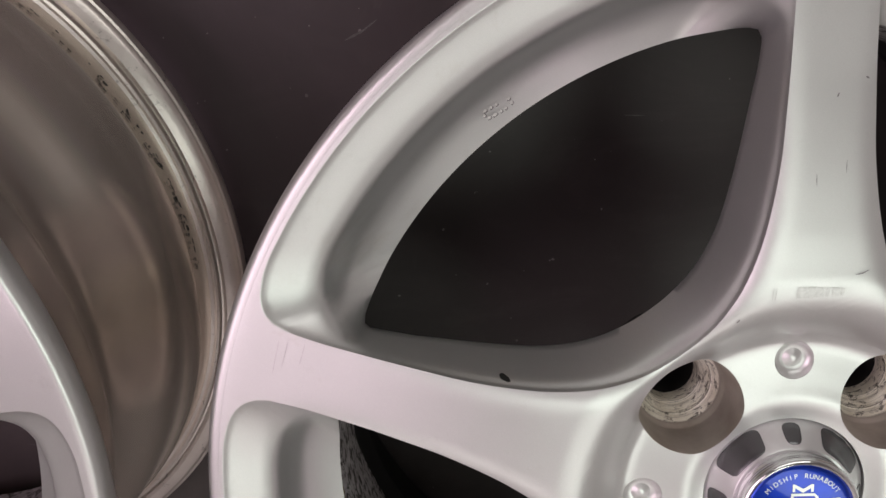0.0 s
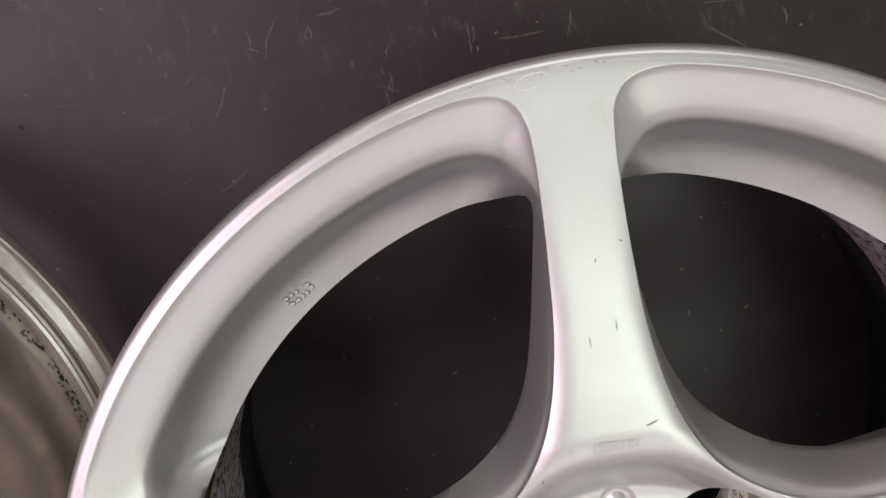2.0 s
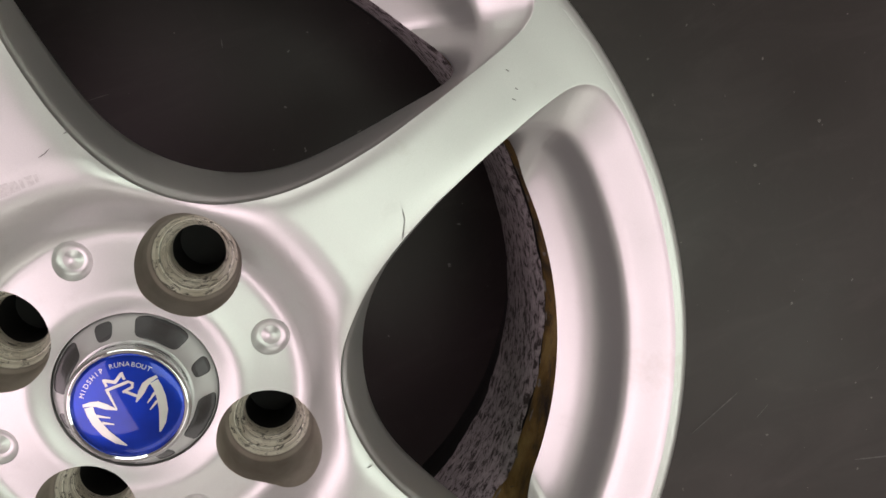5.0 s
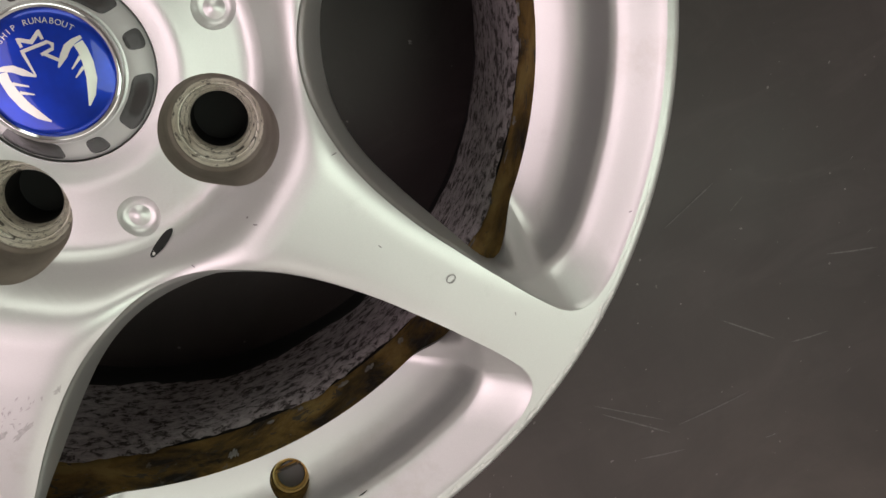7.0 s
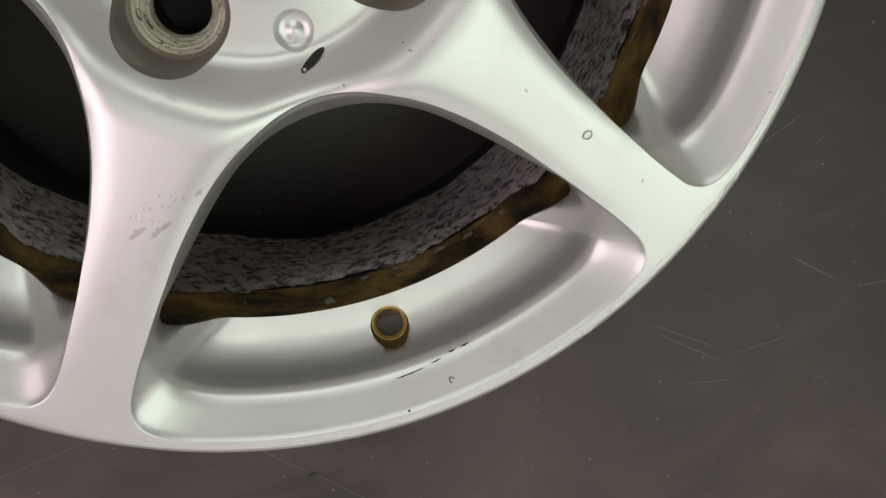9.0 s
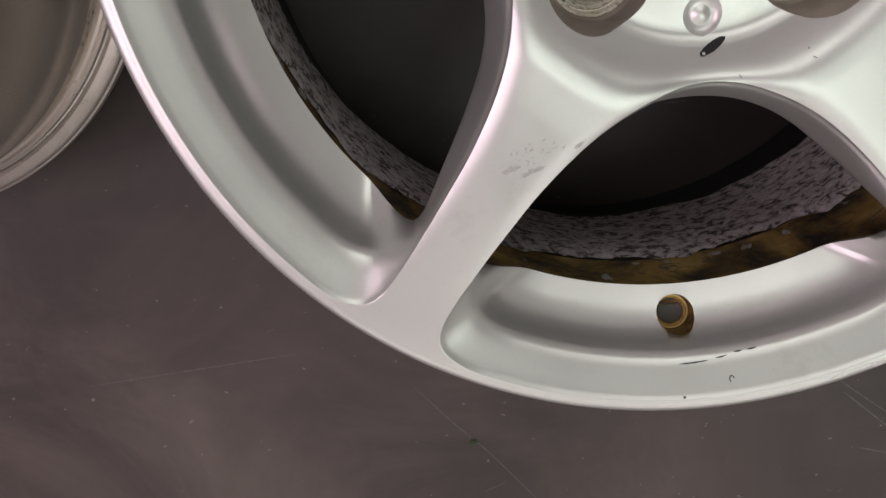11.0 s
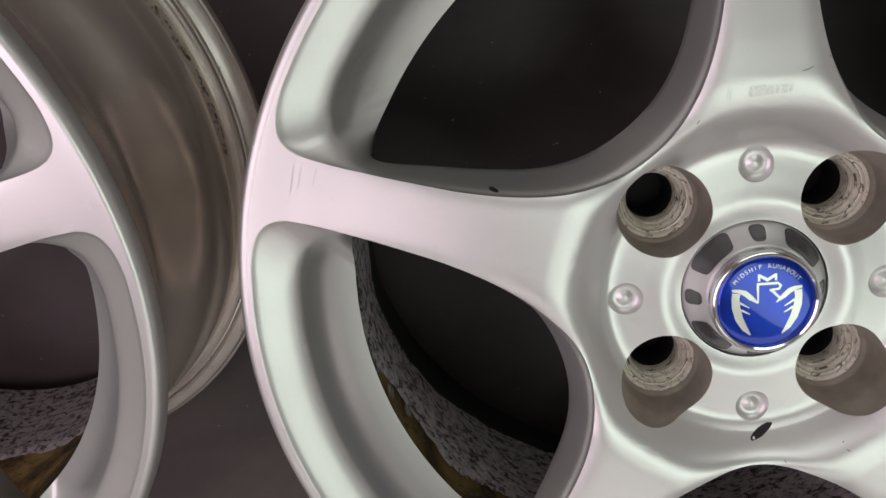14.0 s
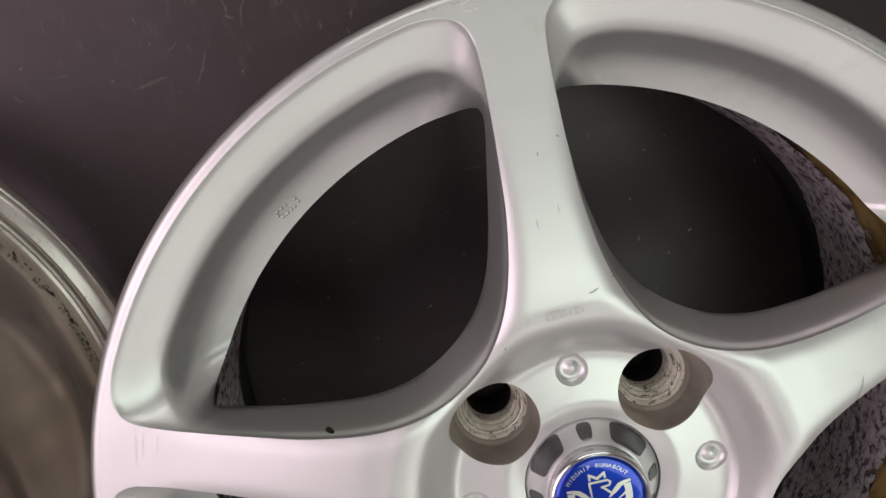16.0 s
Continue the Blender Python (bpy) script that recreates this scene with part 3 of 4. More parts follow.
    head = [strip([(-0.0034, 0.0006), (-0.0036, 0.0076)], [0.0005, 0.0010]), strip([(-0.0040, 0.0081), (0.0040, 0.0081), (0.0050, 0.0070), (0.0044, 0.0058), (0.0008, 0.0054)], [0.0010, 0.0010, 0.0011, 0.0010, 0.0009]), strip([(0.0016, 0.0054), (0.0046, 0.0022), (0.0050, 0.0010)], [0.0010, 0.0010, 0.0004])]
    part("bird_head", on_dome("bird_head", head, FOIL), cap, "silver foil head")
    words, radius = "MIDSHIP RUNABOUT", 0.0143
    for i, letter in enumerate(words):
        if letter == " ":
            continue
        text = bpy.data.curves.new("letter", "FONT")
        text.body, text.size, text.align_x = letter, 0.0024, "CENTER"
        ob = new("letter_source", text)
        bpy.context.view_layer.update()
        me = bpy.data.meshes.new_from_object(ob.evaluated_get(bpy.context.evaluated_depsgraph_get()))
        bpy.data.objects.remove(ob)
        a = radians(90 + (len(words) - 1) / 2 * 6.9 - i * 6.9)
        for v in me.vertices:
            x, y = v.co.x * math.sin(a) + (radius + v.co.y) * math.cos(a), -v.co.x * math.cos(a) + (radius + v.co.y) * math.sin(a)
            v.co = (x, y, dome(x, y) + 0.00018)
        me.materials.clear()
        me.materials.append(FOIL)
        part("letter", me, cap)
    return cap


def alloy_wheel(label, lift, foot, place, valve=False):
    wheel = tagged(new("alloy_wheel"), label, "car wheel", "wheels lying on the floor")
    wheel.matrix_basis = place
    part("spoked_face", with_pockets(face_mesh("spoked_face", lift, SILVER), lift, "spoked_face", valve), wheel, "silver five-spoke face")
    barrel, band, grey, dark = barrel_meshes(lift, foot)
    part("barrel", barrel, wheel, "dull bare alloy barrel")
    part("stained_band", band, wheel, "brown stained inner band")
    part("corroded_band", grey, wheel, "grey corroded inner band")
    part("dusty_band", dark, wheel, "black brake-dusted inner band")
    seat, bore, nub = seat_mesh(), bore_mesh(), nub_mesh()
    for x, y in DIMPLES:
        part("dimple_nub", nub, wheel, "", pose(x, y, lift))
    for k in range(4):
        a = radians(45 + 90 * k)
        part("bolt_seat", seat, wheel, "worn bare metal bolt seat", pose(0.0499 * math.cos(a), 0.0499 * math.sin(a), lift, 0, 0, 90 * k))
        part("bolt_bore", bore, wheel, "bolt bore with its shade put in as black", pose(0.0499 * math.cos(a), 0.0499 * math.sin(a), lift))
    return wheel


# ---- the setting ----
def box(name, x0, x1, y0, y1, z0, z1, material):
    v = [(x, y, z) for x in (x0, x1) for y in (y0, y1) for z in (z0, z1)]
    f = [(0, 1, 3, 2), (4, 6, 7, 5), (0, 4, 5, 1), (2, 3, 7, 6), (0, 2, 6, 4), (1, 5, 7, 3)]
    return tagged(new(name, mesh_of(name, v, f, material)), kind="structure")


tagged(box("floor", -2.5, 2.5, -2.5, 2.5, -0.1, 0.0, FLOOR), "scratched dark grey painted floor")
# Unseen walls and ceiling, added to bounce the lamps' light back as fill.
box("unseen_wall_north", -2.5, 2.5, 2.5, 2.62, -0.1, 2.5, WALLPAINT)
box("unseen_wall_south", -2.5, 2.5, -2.62, -2.5, -0.1, 2.5, WALLPAINT)
box("unseen_wall_west", -2.62, -2.5, -2.62, 2.62, -0.1, 2.5, WALLPAINT)
box("unseen_wall_east", 2.5, 2.62, -2.62, 2.62, -0.1, 2.5, WALLPAINT)
box("ceiling", -2.62, 2.62, -2.62, 2.62, 2.5, 2.6, WALLPAINT)

# ---- the things ----
SPIN = -78
main_wheel = alloy_wheel("silver five-spoke alloy wheel lying face up on a dark floor", 0.0, 0.25, pose(0, 0, 0), True)
badge(main_wheel)
# the second wheel leans a little away from the first
AXIS = Vector((-0.0765, -0.1383, 1)).normalized()
LEAN = Matrix.Translation(Vector((-0.4338, 0.0502, 0.039)) - AXIS * 0.006) @ Vector((0, 0, 1)).rotation_difference(AXIS).to_matrix().to_4x4() @ pose(0, 0, 0, 0, 0, SPIN)
side_wheel = alloy_wheel("silver five-spoke alloy wheel leaning slightly beside the first", -0.0334, 1.0, LEAN)


# ---- wear and small parts of the main wheel ----
def tree_of(*obs):
    from mathutils.bvhtree import BVHTree
    bm = bmesh.new()
    for ob in obs:
        bm.from_mesh(ob.data)
    t = BVHTree.FromBMesh(bm)
    bm.free()
    return t


FACE = tree_of(*(o for o in main_wheel.children if o.name.startswith(("spoked_face", "barrel"))))


def down(x, y):
    hit = FACE.ray_cast(Vector((x, y, 0.4)), Vector((0, 0, -1)))[0]
    return hit.z if hit else 0.0


def flat(x, y):
    return 0.0


def stroke_faces(points, width, height, over=0.0003, taper=True, seed=0):
    """A thin strip along points, on whatever lies under it."""
    rnd = random.Random(seed)
    p = [Vector(q) for q in points]
    fine = []
    for a, b in zip(p, p[1:]):
        n = max(2, int((b - a).length / 0.0015))
        fine += [a.lerp(b, i / n) for i in range(n)]
    fine.append(p[-1])
    verts, faces = [], []
    for i, q in enumerate(fine):
        d = (fine[min(i + 1, len(fine) - 1)] - fine[max(i - 1, 0)]).normalized()
        f = i / (len(fine) - 1)
        w = width / 2 * (min(1, 5 * min(f, 1 - f) + 0.15) if taper else 1) * (0.7 + 0.6 * rnd.random())
        for s in (1, -1):
            x, y = q.x - d.y * w * s, q.y + d.x * w * s
            verts.append((x, y, height(x, y) + over))
    for i in range(len(fine) - 1):
        faces.append((2 * i, 2 * i + 1, 2 * i + 3, 2 * i + 2))
    return verts, faces


def joined(name, pieces, material):
    verts, faces = [], []
    for v, f in pieces:
        k = len(verts)
        verts += v
        faces += [tuple(i + k for i in q) for q in f]
    return mesh_of(name, verts, faces, material)


def blob_faces(x, y, length, width, angle, height, seed, over=0.0003, n=14, rough=0.35):
    rnd = random.Random(seed)
    verts = [(x, y, height(x, y) + over)]
    for i in range(n):
        b = 2 * math.pi * i / n
        k = 1 + rough * (rnd.random() - 0.5)
        u, v = length / 2 * math.cos(b) * k, width / 2 * math.sin(b) * k
        px, py = x + u * math.cos(angle) - v * math.sin(angle), y + u * math.sin(angle) + v * math.cos(angle)
        verts.append((px, py, height(px, py) + over))
    return verts, [(0, i + 1, (i + 1) % n + 1) for i in range(n)]


def ring_faces(x, y, rx, ry, angle, width, height, over=0.0003, n=22, gap=0):
    pts = []
    for i in range(n + 1 - gap):
        b = 2 * math.pi * i / n
        u, v = rx * math.cos(b), ry * math.sin(b)
        pts.append((x + u * math.cos(angle) - v * math.sin(angle), y + u * math.sin(angle) + v * math.cos(angle), 0))
    return stroke_faces([p[:2] + (0,) for p in pts], width, height, over, False, 3)


def mark(name, pieces, material, label):
    ob = part(name, joined(name, pieces, material), main_wheel, label)
    return tagged(ob, label, kind="stuff") if len(pieces) > 1 else ob


SCRATCH_AND_SHADE = plain("grey_scratch_and_shade", (0.34, 0.33, 0.33), 0.5, 0.55, vary=0.4, scale=900)
MAUVE = plain("mauve_rub", (0.60, 0.58, 0.585), 0.38, 0.68, vary=0.3, scale=900)
PALE = plain("pale_scuff_and_highlight", (0.80, 0.79, 0.77), 0.4, 0.2, vary=0.2, scale=900)

mark("paint_chip", [blob_faces(0.0033, -0.0618, 0.0112, 0.0030, radians(28), down, 4, rough=0.2)], BLACK, "black chip worn through the paint")
# The glossy chip's highlight, painted as a pale dot.
mark("glint", [blob_faces(-0.0006, -0.0640, 0.0011, 0.0009, 0, down, 5, 0.0005)], PALE, "glint of the chip painted as a pale dot")
mark("round_scratch", [ring_faces(0.0873, -0.1136, 0.0017, 0.0014, 0.3, 0.00045, down)], SCRATCH_AND_SHADE, "small ring-shaped scratch")
mark("lip_scar", [ring_faces(0.1395, -0.1530, 0.0046, 0.0024, radians(43), 0.0005, down, gap=4)], PALE, "pale kerb scar on the lip")
mark("lip_scar", [ring_faces(-0.0105, 0.2012, 0.0052, 0.0021, radians(10), 0.0006, down, gap=5), stroke_faces([(-0.004, 0.2045, 0), (0.006, 0.2048, 0)], 0.0007, down)], PALE, "pale kerb scar on the lip")
mark("wall_chip", [blob_faces(-0.1012, 0.0514, 0.0038, 0.0010, radians(162), down, 6, 0.0003, rough=0.15)], BLACK, "black chip on the spoke's flank")
rnd = random.Random(11)
bits = []
for cx, cy in ((-0.0670, -0.0932), (-0.0594, -0.0933), (-0.0541, -0.0917), (-0.0746, -0.0978), (-0.0631, -0.0922), (-0.0670, -0.0950)):
    for i in range(5):
        x, y, b = cx + rnd.gauss(0, 0.0028), cy + rnd.gauss(0, 0.0016), radians(30 + rnd.gauss(0, 30))
        d = 0.0006 + 0.0017 * rnd.random()
        bits.append(stroke_faces([(x, y, 0), (x + d * math.cos(b), y + d * math.sin(b), 0)], 0.00025 + 0.0003 * rnd.random(), down, seed=i))
mark("rub_mark", bits, MAUVE, "dark rub marks across a spoke")
SMEAR = plain("faint_smear", (0.545, 0.53, 0.53), 0.45, 0.5, vary=0.25, scale=900)
mark("smear", [blob_faces(-0.0461, -0.0906, 0.0040, 0.0016, 0.5, down, 8, 0.0002, 18, 0.9)], SMEAR, "faint grey smear")
mark("smear", [blob_faces(-0.0630, -0.0990, 0.0090, 0.0020, 0.4, down, 9, 0.0002, 22, 0.9)], SMEAR, "faint grey smear")
mark("smear", [blob_faces(-0.0710, -0.0980, 0.0070, 0.0022, 0.3, down, 19, 0.0002, 22, 0.9)], SMEAR, "faint grey smear")
bits = []
for (x0, y0), (x1, y1) in (((-0.0053, -0.1889), (0.0067, -0.1882)), ((0.0095, -0.1875), (0.0145, -0.1867)), ((0.0172, -0.1857), (0.0207, -0.1853)), ((0.0225, -0.1851), (0.0266, -0.1844))):
    bits.append(stroke_faces([(x0, y0, 0), ((x0 + x1) / 2, (y0 + y1) / 2 - 0.00015, 0), (x1, y1, 0)], 0.0005, down, seed=7))
bits += [ring_faces(0.0155, -0.1955, 0.0009, 0.0012, 0.2, 0.0004, down, gap=8), blob_faces(-0.0043, -0.2010, 0.0012, 0.0008, 0.3, down, 3)]
mark("well_scratches", bits, BLACK, "black scratches beside the valve hole")
bits = []
for i, (x, y) in enumerate(((0.0101, -0.0716), (0.0328, -0.0638), (0.0671, -0.0554), (0.0687, -0.0909), (0.1595, -0.1208), (0.1048, -0.1377), (-0.0255, 0.0716), (0.0206, 0.0914), (0.1643, 0.0593), (0.1652, 0.0523), (0.1631, 0.0491), (-0.1085, -0.0375), (0.0343, -0.0667), (0.0014, 0.1432), (0.0101, 0.1482))):
    b = rnd.random() * 3
    bits.append(blob_faces(x, y, 0.0008 + 0.0010 * rnd.random(), 0.0005, b, down, i, n=9))
mark("nicks", bits, SCRATCH_AND_SHADE, "small dark nicks in the paint")
mark("spoke_rubs", [stroke_faces([(-0.1769, 0.0676, 0), (-0.1802, 0.0556, 0)], 0.00022, down), stroke_faces([(-0.1738, 0.0674, 0), (-0.1769, 0.0576, 0)], 0.0002, down), stroke_faces([(-0.1682, 0.0659, 0), (-0.1708, 0.0583, 0)], 0.0002, down)], MAUVE, "thin mauve rub lines")
bits = [stroke_faces([(x, 0.0787, 0), (x + 0.0002, 0.0835, 0)], 0.0003, down, 0.0002) for x in (-0.0156, -0.0146)]
for i, (x, wide, high) in enumerate(((-0.0062, 0.0030, 0.0038), (-0.0034, 0.0022, 0.0040), (-0.0008, 0.0026, 0.0034), (0.0018, 0.0012, 0.0030), (0.0044, 0.0026, 0.0032), (0.0066, 0.0010, 0.0026))):
    bits.append(stroke_faces([(x, 0.0813 - high / 2, 0), (x + 0.0001, 0.0813 + high / 2, 0)], wide, down, 0.0002, False, i))
mark("bar_marks", bits, plain("faint_bar", (0.60, 0.595, 0.585), 0.38, 0.68, vary=0.2, scale=900), "row of faint vertical rub bars")
mark("hair_scratch", [stroke_faces([(0.0100, 0.0870, 0), (0.0124, 0.0875, 0), (0.0143, 0.0885, 0)], 0.0004, down), stroke_faces([(0.1123, 0.0285, 0), (0.1117, 0.0245, 0), (0.1082, 0.0174, 0)], 0.0004, down),
     stroke_faces([(-0.0038, 0.1154, 0), (-0.0040, 0.1195, 0)], 0.0003, down), stroke_faces([(0.0051, 0.1195, 0), (0.0051, 0.1235, 0)], 0.00025, down)], SCRATCH_AND_SHADE, "hairline scratches on the spokes")
bits = []
for i in range(16):
    a, r = radians(86 + 12 * rnd.random()), 0.2020 + 0.0026 * rnd.random()
    bits.append(stroke_faces([(r * math.cos(a), r * math.sin(a), 0), ((r + 0.0004) * math.cos(a + 0.008), (r + 0.0004) * math.sin(a + 0.008), 0)], 0.0004, down, 0.00012, seed=i))
for i in range(14):
    a, r = radians(46 + 9 * rnd.random()), 0.2026 + 0.0022 * rnd.random()
    bits.append(stroke_faces([(r * math.cos(a), r * math.sin(a), 0), (r * math.cos(a + 0.012), r * math.sin(a + 0.012), 0)], 0.0005, down, 0.00012, seed=i))
mark("lip_scuffs", bits, plain("faint_scuff", (0.54, 0.53, 0.53), 0.5, 0.5, vary=0.3, scale=900), "dark scuffs along the lip")
bits = []
for i in range(38):
    a, r = radians(-80 + 46 * rnd.random()), 0.2034 + 0.0022 * rnd.random()
    d = 0.006 + 0.03 * rnd.random() ** 2
    bits.append(stroke_faces([(r * math.cos(a), r * math.sin(a), 0), (r * math.cos(a + d / 2), r * math.sin(a + d / 2), 0), (r * math.cos(a + d), r * math.sin(a + d), 0)], 0.0006 + 0.0008 * rnd.random(), down, 0.00012, seed=i))
mark("kerb_rash", bits, PALE, "pale kerb rash along the lip")

# the casting stamp in a window's slope: small raised bars
ax, ay = Vector((0.0108, 0.0052, 0)).normalized(), Vector((-0.0052, 0.0108, 0)).normalized()
bits, shade, base = [], [], Vector((-0.1003, 0.1396, 0))
for u0, v0, u1, v1 in ((-5.5, 1.4, -3.8, 1.5), (-3.0, 1.5, -1.6, 1.6), (-0.7, 1.6, 0.4, 1.6), (3.7, 1.5, 5.2, 1.2), (-5.2, -1.5, -3.6, -1.6), (-3.2, -1.6, -1.1, -1.5), (-0.3, -1.4, 0.9, -1.4), (1.6, -1.3, 2.8, -1.2), (4.2, -0.8, 5.4, -0.2), (-5.6, 0.6, -5.6, -0.7)):
    p, q = base + ax * u0 * 0.001 + ay * v0 * 0.001, base + ax * u1 * 0.001 + ay * v1 * 0.001
    bits.append(stroke_faces([p, q], 0.0011, down, 0.0008, True, 2))
    shade.append(stroke_faces([p + ax * 0.0002 - ay * 0.0003, q + ax * 0.0002 - ay * 0.0003], 0.0011, down, 0.0003, False, 2))
# Pale bars over dark ones paint the relief's highlights and shaded edges.
mark("stamp_shade", shade, SCRATCH_AND_SHADE, "dark shading painted beside the casting stamp's bars")
mark("casting_stamp", bits, PALE, "small raised casting stamp, highlights painted pale")

# the valve's hole, its brown wall cut along the slope
wall = []
for k in range(49):
    a = 2 * math.pi * k / 48
    x, y = 0.0079 * math.cos(a), 0.0079 * math.sin(a)
    p = VALVE @ Vector((x, y, 0))
    q = VALVE @ Vector((0.0085 * math.cos(a), 0.0085 * math.sin(a), 0))
    rim = down(q.x, q.y) - p.z
    wall += [(x, y, -0.022), (x, y, rim - 0.0002), (x * 1.012, y * 1.012, rim + 0.0001)]
faces = [(3 * k + i, 3 * k + 3 + i, 3 * k + 4 + i, 3 * k + 1 + i) for k in range(48) for i in (0, 1)]
valve = part("valve_hole", mesh_of("valve_hole", wall, faces, plain("brown_brass", (0.42, 0.27, 0.085), 0.4, 0.75, vary=0.8, scale=420)), main_wheel, "brown stained valve hole", VALVE)
part("brass_sleeve", revolved("brass_sleeve", [(0.0077, -0.0107), (0.0078, -0.0091), (0.0074, -0.0083), (0.0068, -0.0083), (0.0064, -0.0089), (0.0062, -0.0099), (0.0059, -0.0097), (0.0056, -0.0103), (0.0056, -0.0147), (0.0077, -0.0147)], BRASS, 48, True), valve, "bright brass sleeve")
part("dark_core", revolved("dark_core", [(0.0, -0.0099), (0.0053, -0.0099), (0.0056, -0.0104), (0.0056, -0.0147), (0.0, -0.0147)], RUBBER, 40), valve, "dark grey core")

# flakes of old paint on the stained ring: large ones, then a broken row along its lower edge
FLAKE = plain("old_paint", (0.50, 0.48, 0.44), 0.6, vary=0.5, scale=400)
flakes = [(196.5, 3.0, 0.137, 0.149), (201.5, 2.2, 0.139, 0.150), (186.0, 2.4, 0.140, 0.153), (179.0, 1.4, 0.143, 0.152), (191.0, 1.8, 0.146, 0.154), (207.0, 2.0, 0.134, 0.144), (222.0, 2.2, 0.136, 0.143), (236.0, 1.2, 0.138, 0.142), (262.0, 1.6, 0.150, 0.158)]
flakes += [(a + rnd.uniform(-2, 2), rnd.uniform(0.6, 2.2), z, z + rnd.uniform(0.002, 0.006)) for a in range(268, 384, 6) for z in (rnd.uniform(0.130, 0.139),)]
for a, wide, z0, z1 in flakes:
    verts, n = [], 9
    for k in range(n + 1):
        b, full = radians(a - wide / 2 + wide * k / n), math.sin(math.pi * (k + 0.35) / (n + 0.7)) ** 0.5
        mid, half = (z0 + z1) / 2 + rnd.gauss(0, 0.12) * (z1 - z0), (z1 - z0) / 2 * full * rnd.uniform(0.6, 1.1)
        for z in (mid - half, mid + half):
            verts.append((0.1729 * math.cos(b), 0.1729 * math.sin(b), z))
    part("paint_flake", mesh_of("paint_flake", verts, [(2 * k, 2 * k + 1, 2 * k + 3, 2 * k + 2) for k in range(n)], FLAKE), main_wheel, "pale flake of old paint")

# tyre-fitting marks on the other wheel's barrel
def barrel_bits(rows, name, material, label):
    verts, faces = [], []
    for r, a, z, wide, high in rows:
        k = len(verts)
        for u, v in ((-1, -0.6), (1, -1), (0.8, 1), (-0.7, 0.6)):
            b = radians(a) + u * wide / 2 / r
            verts.append((r * math.cos(b), r * math.sin(b), z + v * high / 2))
        faces.append((k, k + 1, k + 2, k + 3))
    ob = part(name, mesh_of(name, verts, faces, material), side_wheel, label)
    ob.matrix_basis = pose(0, 0, 0, 0, 0, -SPIN)
    return tagged(ob, label, kind="stuff")


rows = []
for i in range(150):
    a = rnd.choice((rnd.uniform(2, 48), rnd.uniform(2, 30), rnd.uniform(-62, -24)))
    rows.append((0.1866, a, rnd.uniform(0.0175, 0.0262), rnd.uniform(0.0008, 0.0040), rnd.uniform(0.0004, 0.0012)))
barrel_bits(rows, "bead_marks", BLACK, "black bead marks above the back flange")
rows = [(0.1864, 9.6 - 0.95 * i, 0.0500 + 0.0002 * math.sin(i), 0.0032, 0.0005) for i in range(9)]
barrel_bits(rows, "barrel_scratch", SCRATCH_AND_SHADE, "long dark scratch round the barrel")

# ---- the floor's wear ----
bits = []
for pts in (((-0.1103, 0.2378), (-0.1095, 0.241), (-0.107, 0.2449)), ((-0.1338, 0.2304), (-0.1317, 0.2412), (-0.1231, 0.2534)), ((-0.2038, 0.2089), (-0.195, 0.2105), (-0.1867, 0.2113)), ((-0.0674, 0.2207), (-0.0665, 0.226)),
            ((-0.0689, 0.2027), (-0.0684, 0.2086)), ((-0.0202, 0.232), (-0.0203, 0.2197)), ((-0.2812, 0.2186), (-0.2757, 0.2146)), ((-0.2598, 0.225), (-0.2449, 0.2245)), ((-0.133, -0.3078), (-0.1054, -0.3424), (-0.0795, -0.3718), (-0.0407, -0.424)),
            ((0.168, -0.332), (0.2134, -0.3685)), ((-0.3551, -0.2919), (-0.2658, -0.2841), (-0.2065, -0.2789)), ((0.2695, 0.1269), (0.2825, 0.1346)), ((0.1809, -0.2219), (0.2238, -0.2388)), ((0.2553, -0.2311), (0.2974, -0.2155))):
    bits.append(stroke_faces([(*p, 0) for p in pts], 0.0009, flat, 0.0003, seed=len(bits)))
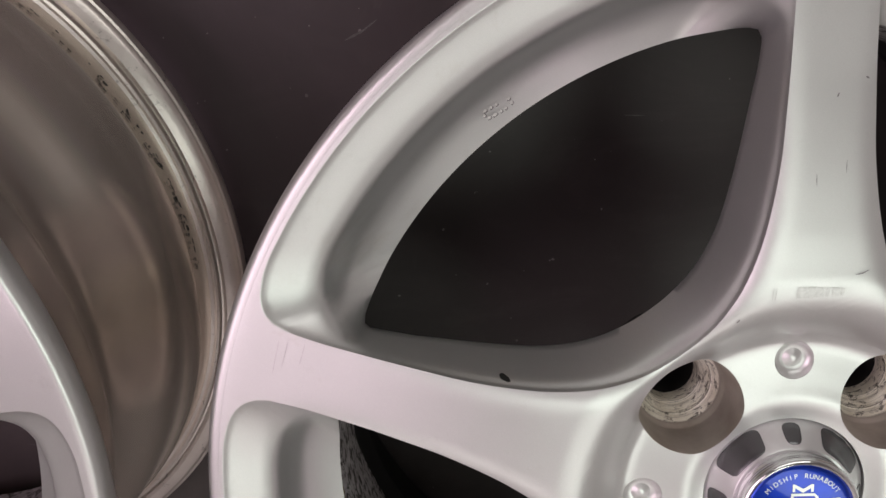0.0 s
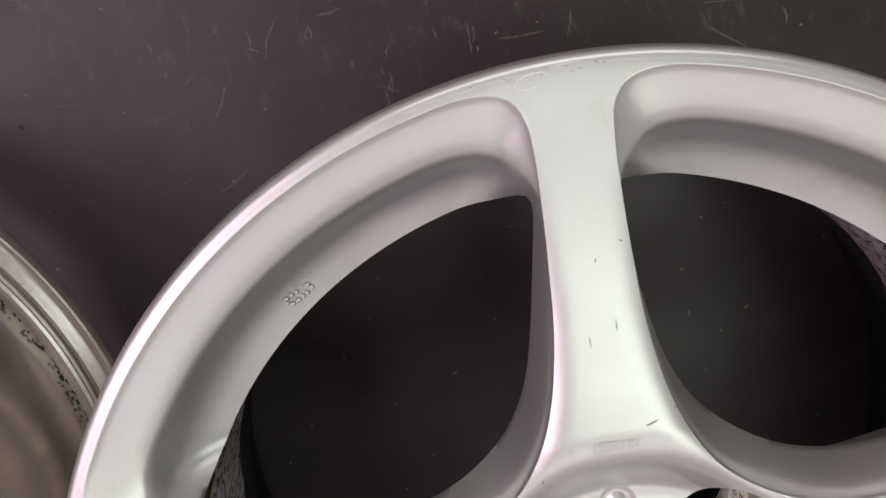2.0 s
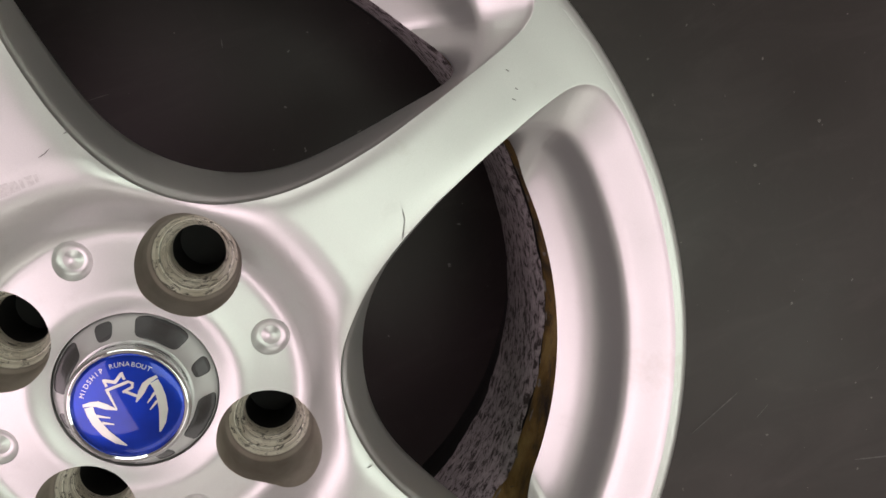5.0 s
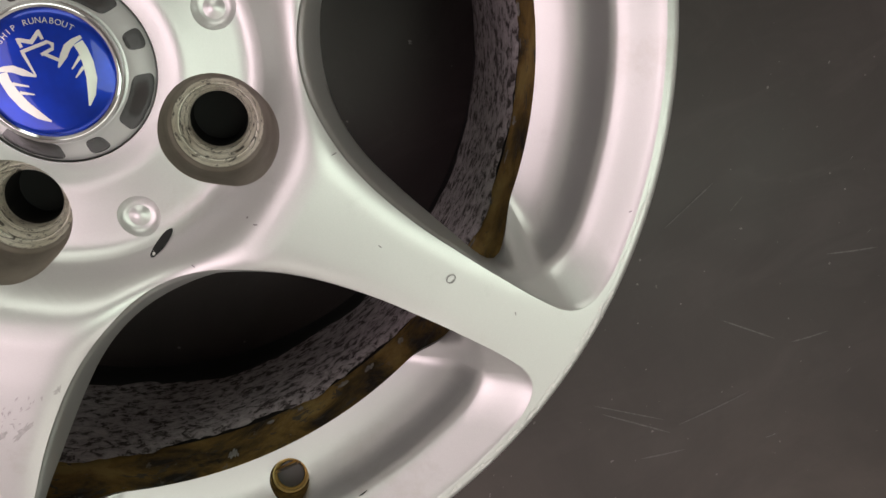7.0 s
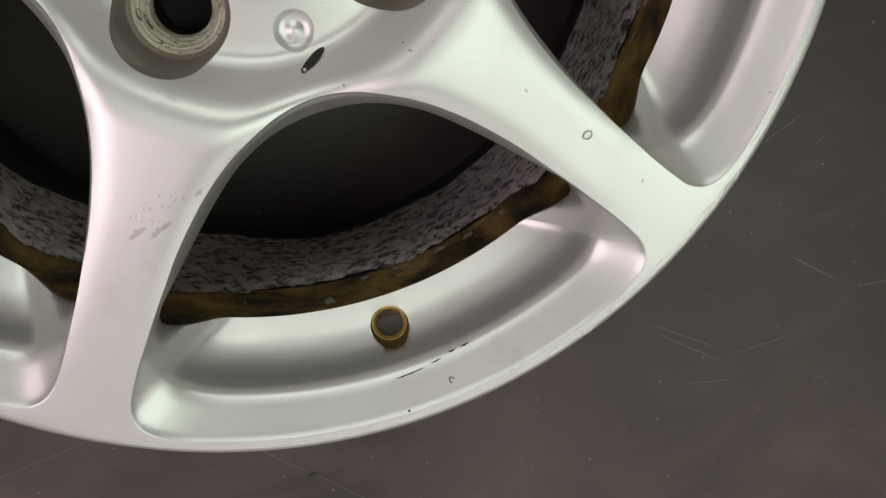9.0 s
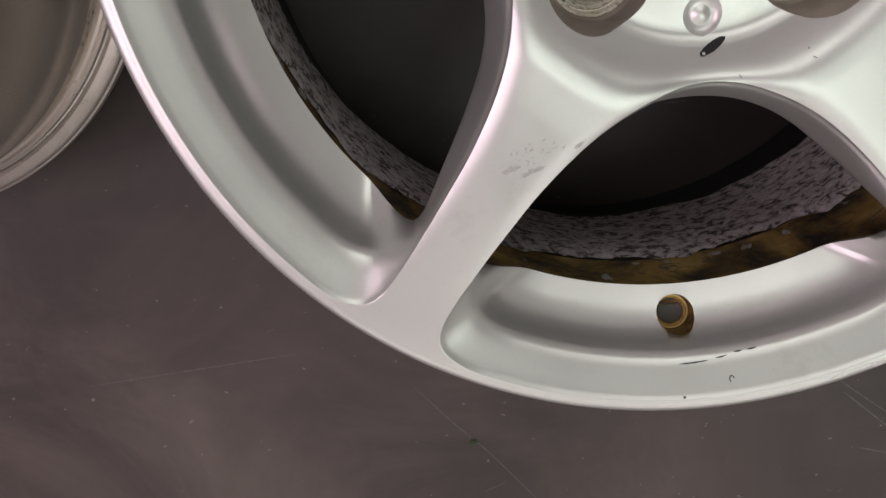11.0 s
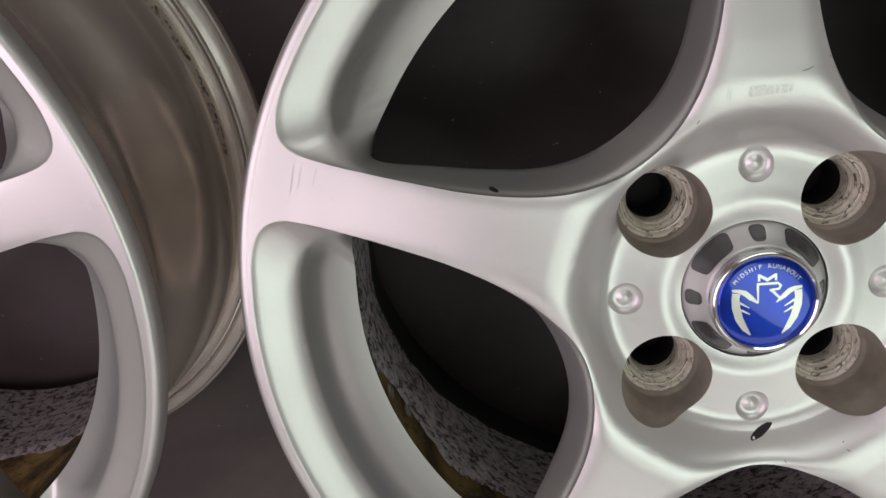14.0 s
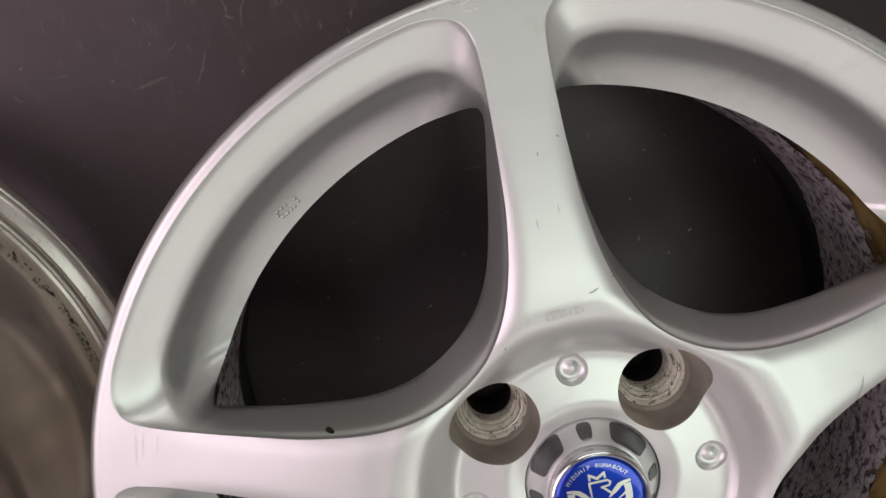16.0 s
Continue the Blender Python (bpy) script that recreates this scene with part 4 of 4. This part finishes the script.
for x0, y0, x1, y1 in ((-0.0667, 0.2134, -0.0678, 0.2016), (-0.066, 0.227, -0.0689, 0.224), (-0.0714, 0.2165, -0.0714, 0.2122), (-0.0711, 0.2038, -0.0711, 0.1928), (-0.0174, 0.2306, -0.0186, 0.2211), (-0.0207, 0.2232, -0.0207, 0.2148), (-0.0874, 0.224, -0.0874, 0.2187), (-0.1074, 0.2452, -0.1066, 0.2379), (-0.1419, 0.2487, -0.1409, 0.2391), (-0.1431, 0.2391, -0.1366, 0.2359), (-0.1974, 0.2503, -0.1964, 0.2438), (-0.2098, 0.2074, -0.1846, 0.2116), (-0.1823, 0.2255, -0.1747, 0.2308), (-0.1022, 0.2498, -0.0879, 0.2515), (-0.0398, 0.233, -0.0387, 0.2266), (-0.0047, 0.221, 0.0212, 0.2213), (0.0329, 0.215, 0.0371, 0.2299), (0.1098, 0.2091, 0.1323, 0.1934), (-0.2812, 0.2208, -0.278, 0.2143), (-0.1694, 0.2029, -0.1595, 0.2211), (-0.1752, 0.1621, -0.1566, 0.1728), (0.1524, 0.2125, 0.1535, 0.203), (0.1720, -0.3416, 0.2151, -0.3813), (0.2222, -0.3782, 0.2819, -0.3791), (0.2765, -0.3146, 0.3117, -0.3478), (0.3224, -0.3564, 0.3533, -0.3619), (0.3658, -0.3027, 0.4062, -0.3158), (0.1876, -0.3904, 0.2224, -0.4003), (0.2841, -0.4231, 0.2937, -0.4241)):
    bits.append(stroke_faces([(x0, y0, 0), ((x0 + x1) / 2 + 0.0008, (y0 + y1) / 2 - 0.0006, 0), (x1, y1, 0)], 0.0011, flat, 0.0003, seed=len(bits)))
for i in range(70):
    x, y, b = rnd.uniform(-0.5, 0.5), rnd.uniform(-0.55, 0.42), rnd.gauss(0.15, 0.5)
    d = 0.004 + 0.02 * rnd.random() ** 2
    bits.append(stroke_faces([(x, y, 0), (x + d * math.cos(b), y + d * math.sin(b), 0)], 0.0003 + 0.0004 * rnd.random(), flat, 0.0003, seed=i))
tagged(new("floor_scratches", joined("floor_scratches", bits, plain("chalky_scratch", (0.13, 0.12, 0.115), 0.6, vary=0.5, scale=300))), "thin chalky scratches on the dark floor", "scratches", kind="stuff")
bits = []
for i in range(620):
    x, y = rnd.uniform(-0.6, 0.6), rnd.uniform(-0.65, 0.5)
    if math.hypot(x, y) < 0.19 and i % 5:
        continue
    d = 0.0006 + 0.0022 * rnd.random() ** 3
    bits.append(blob_faces(x, y, d, d * (0.5 + 0.5 * rnd.random()), rnd.random() * 3, flat, i, 0.0004, 6))
tagged(new("dust_specks", joined("dust_specks", bits, plain("pale_dust", (0.20, 0.185, 0.175), 0.8, vary=0.5, scale=200))), "pale specks of dust on the dark floor", "dust", kind="stuff")
leaf = joined("leaf_fleck", [blob_faces(-0.0917, -0.3615, 0.0058, 0.0034, 0.4, flat, 21, 0.0012, 9, 0.8), blob_faces(-0.0890, -0.3608, 0.0030, 0.0022, 1.2, flat, 22, 0.0020, 7, 0.8), blob_faces(-0.0910, -0.3610, 0.0052, 0.0030, 0.5, flat, 23, 0.0002, 9, 0.6)], plain("green_leaf", (0.03, 0.06, 0.02), 0.6, vary=0.5, scale=600))
tagged(new("leaf_fleck", leaf), "tiny crumpled green leaf fleck on the floor", "leaf")
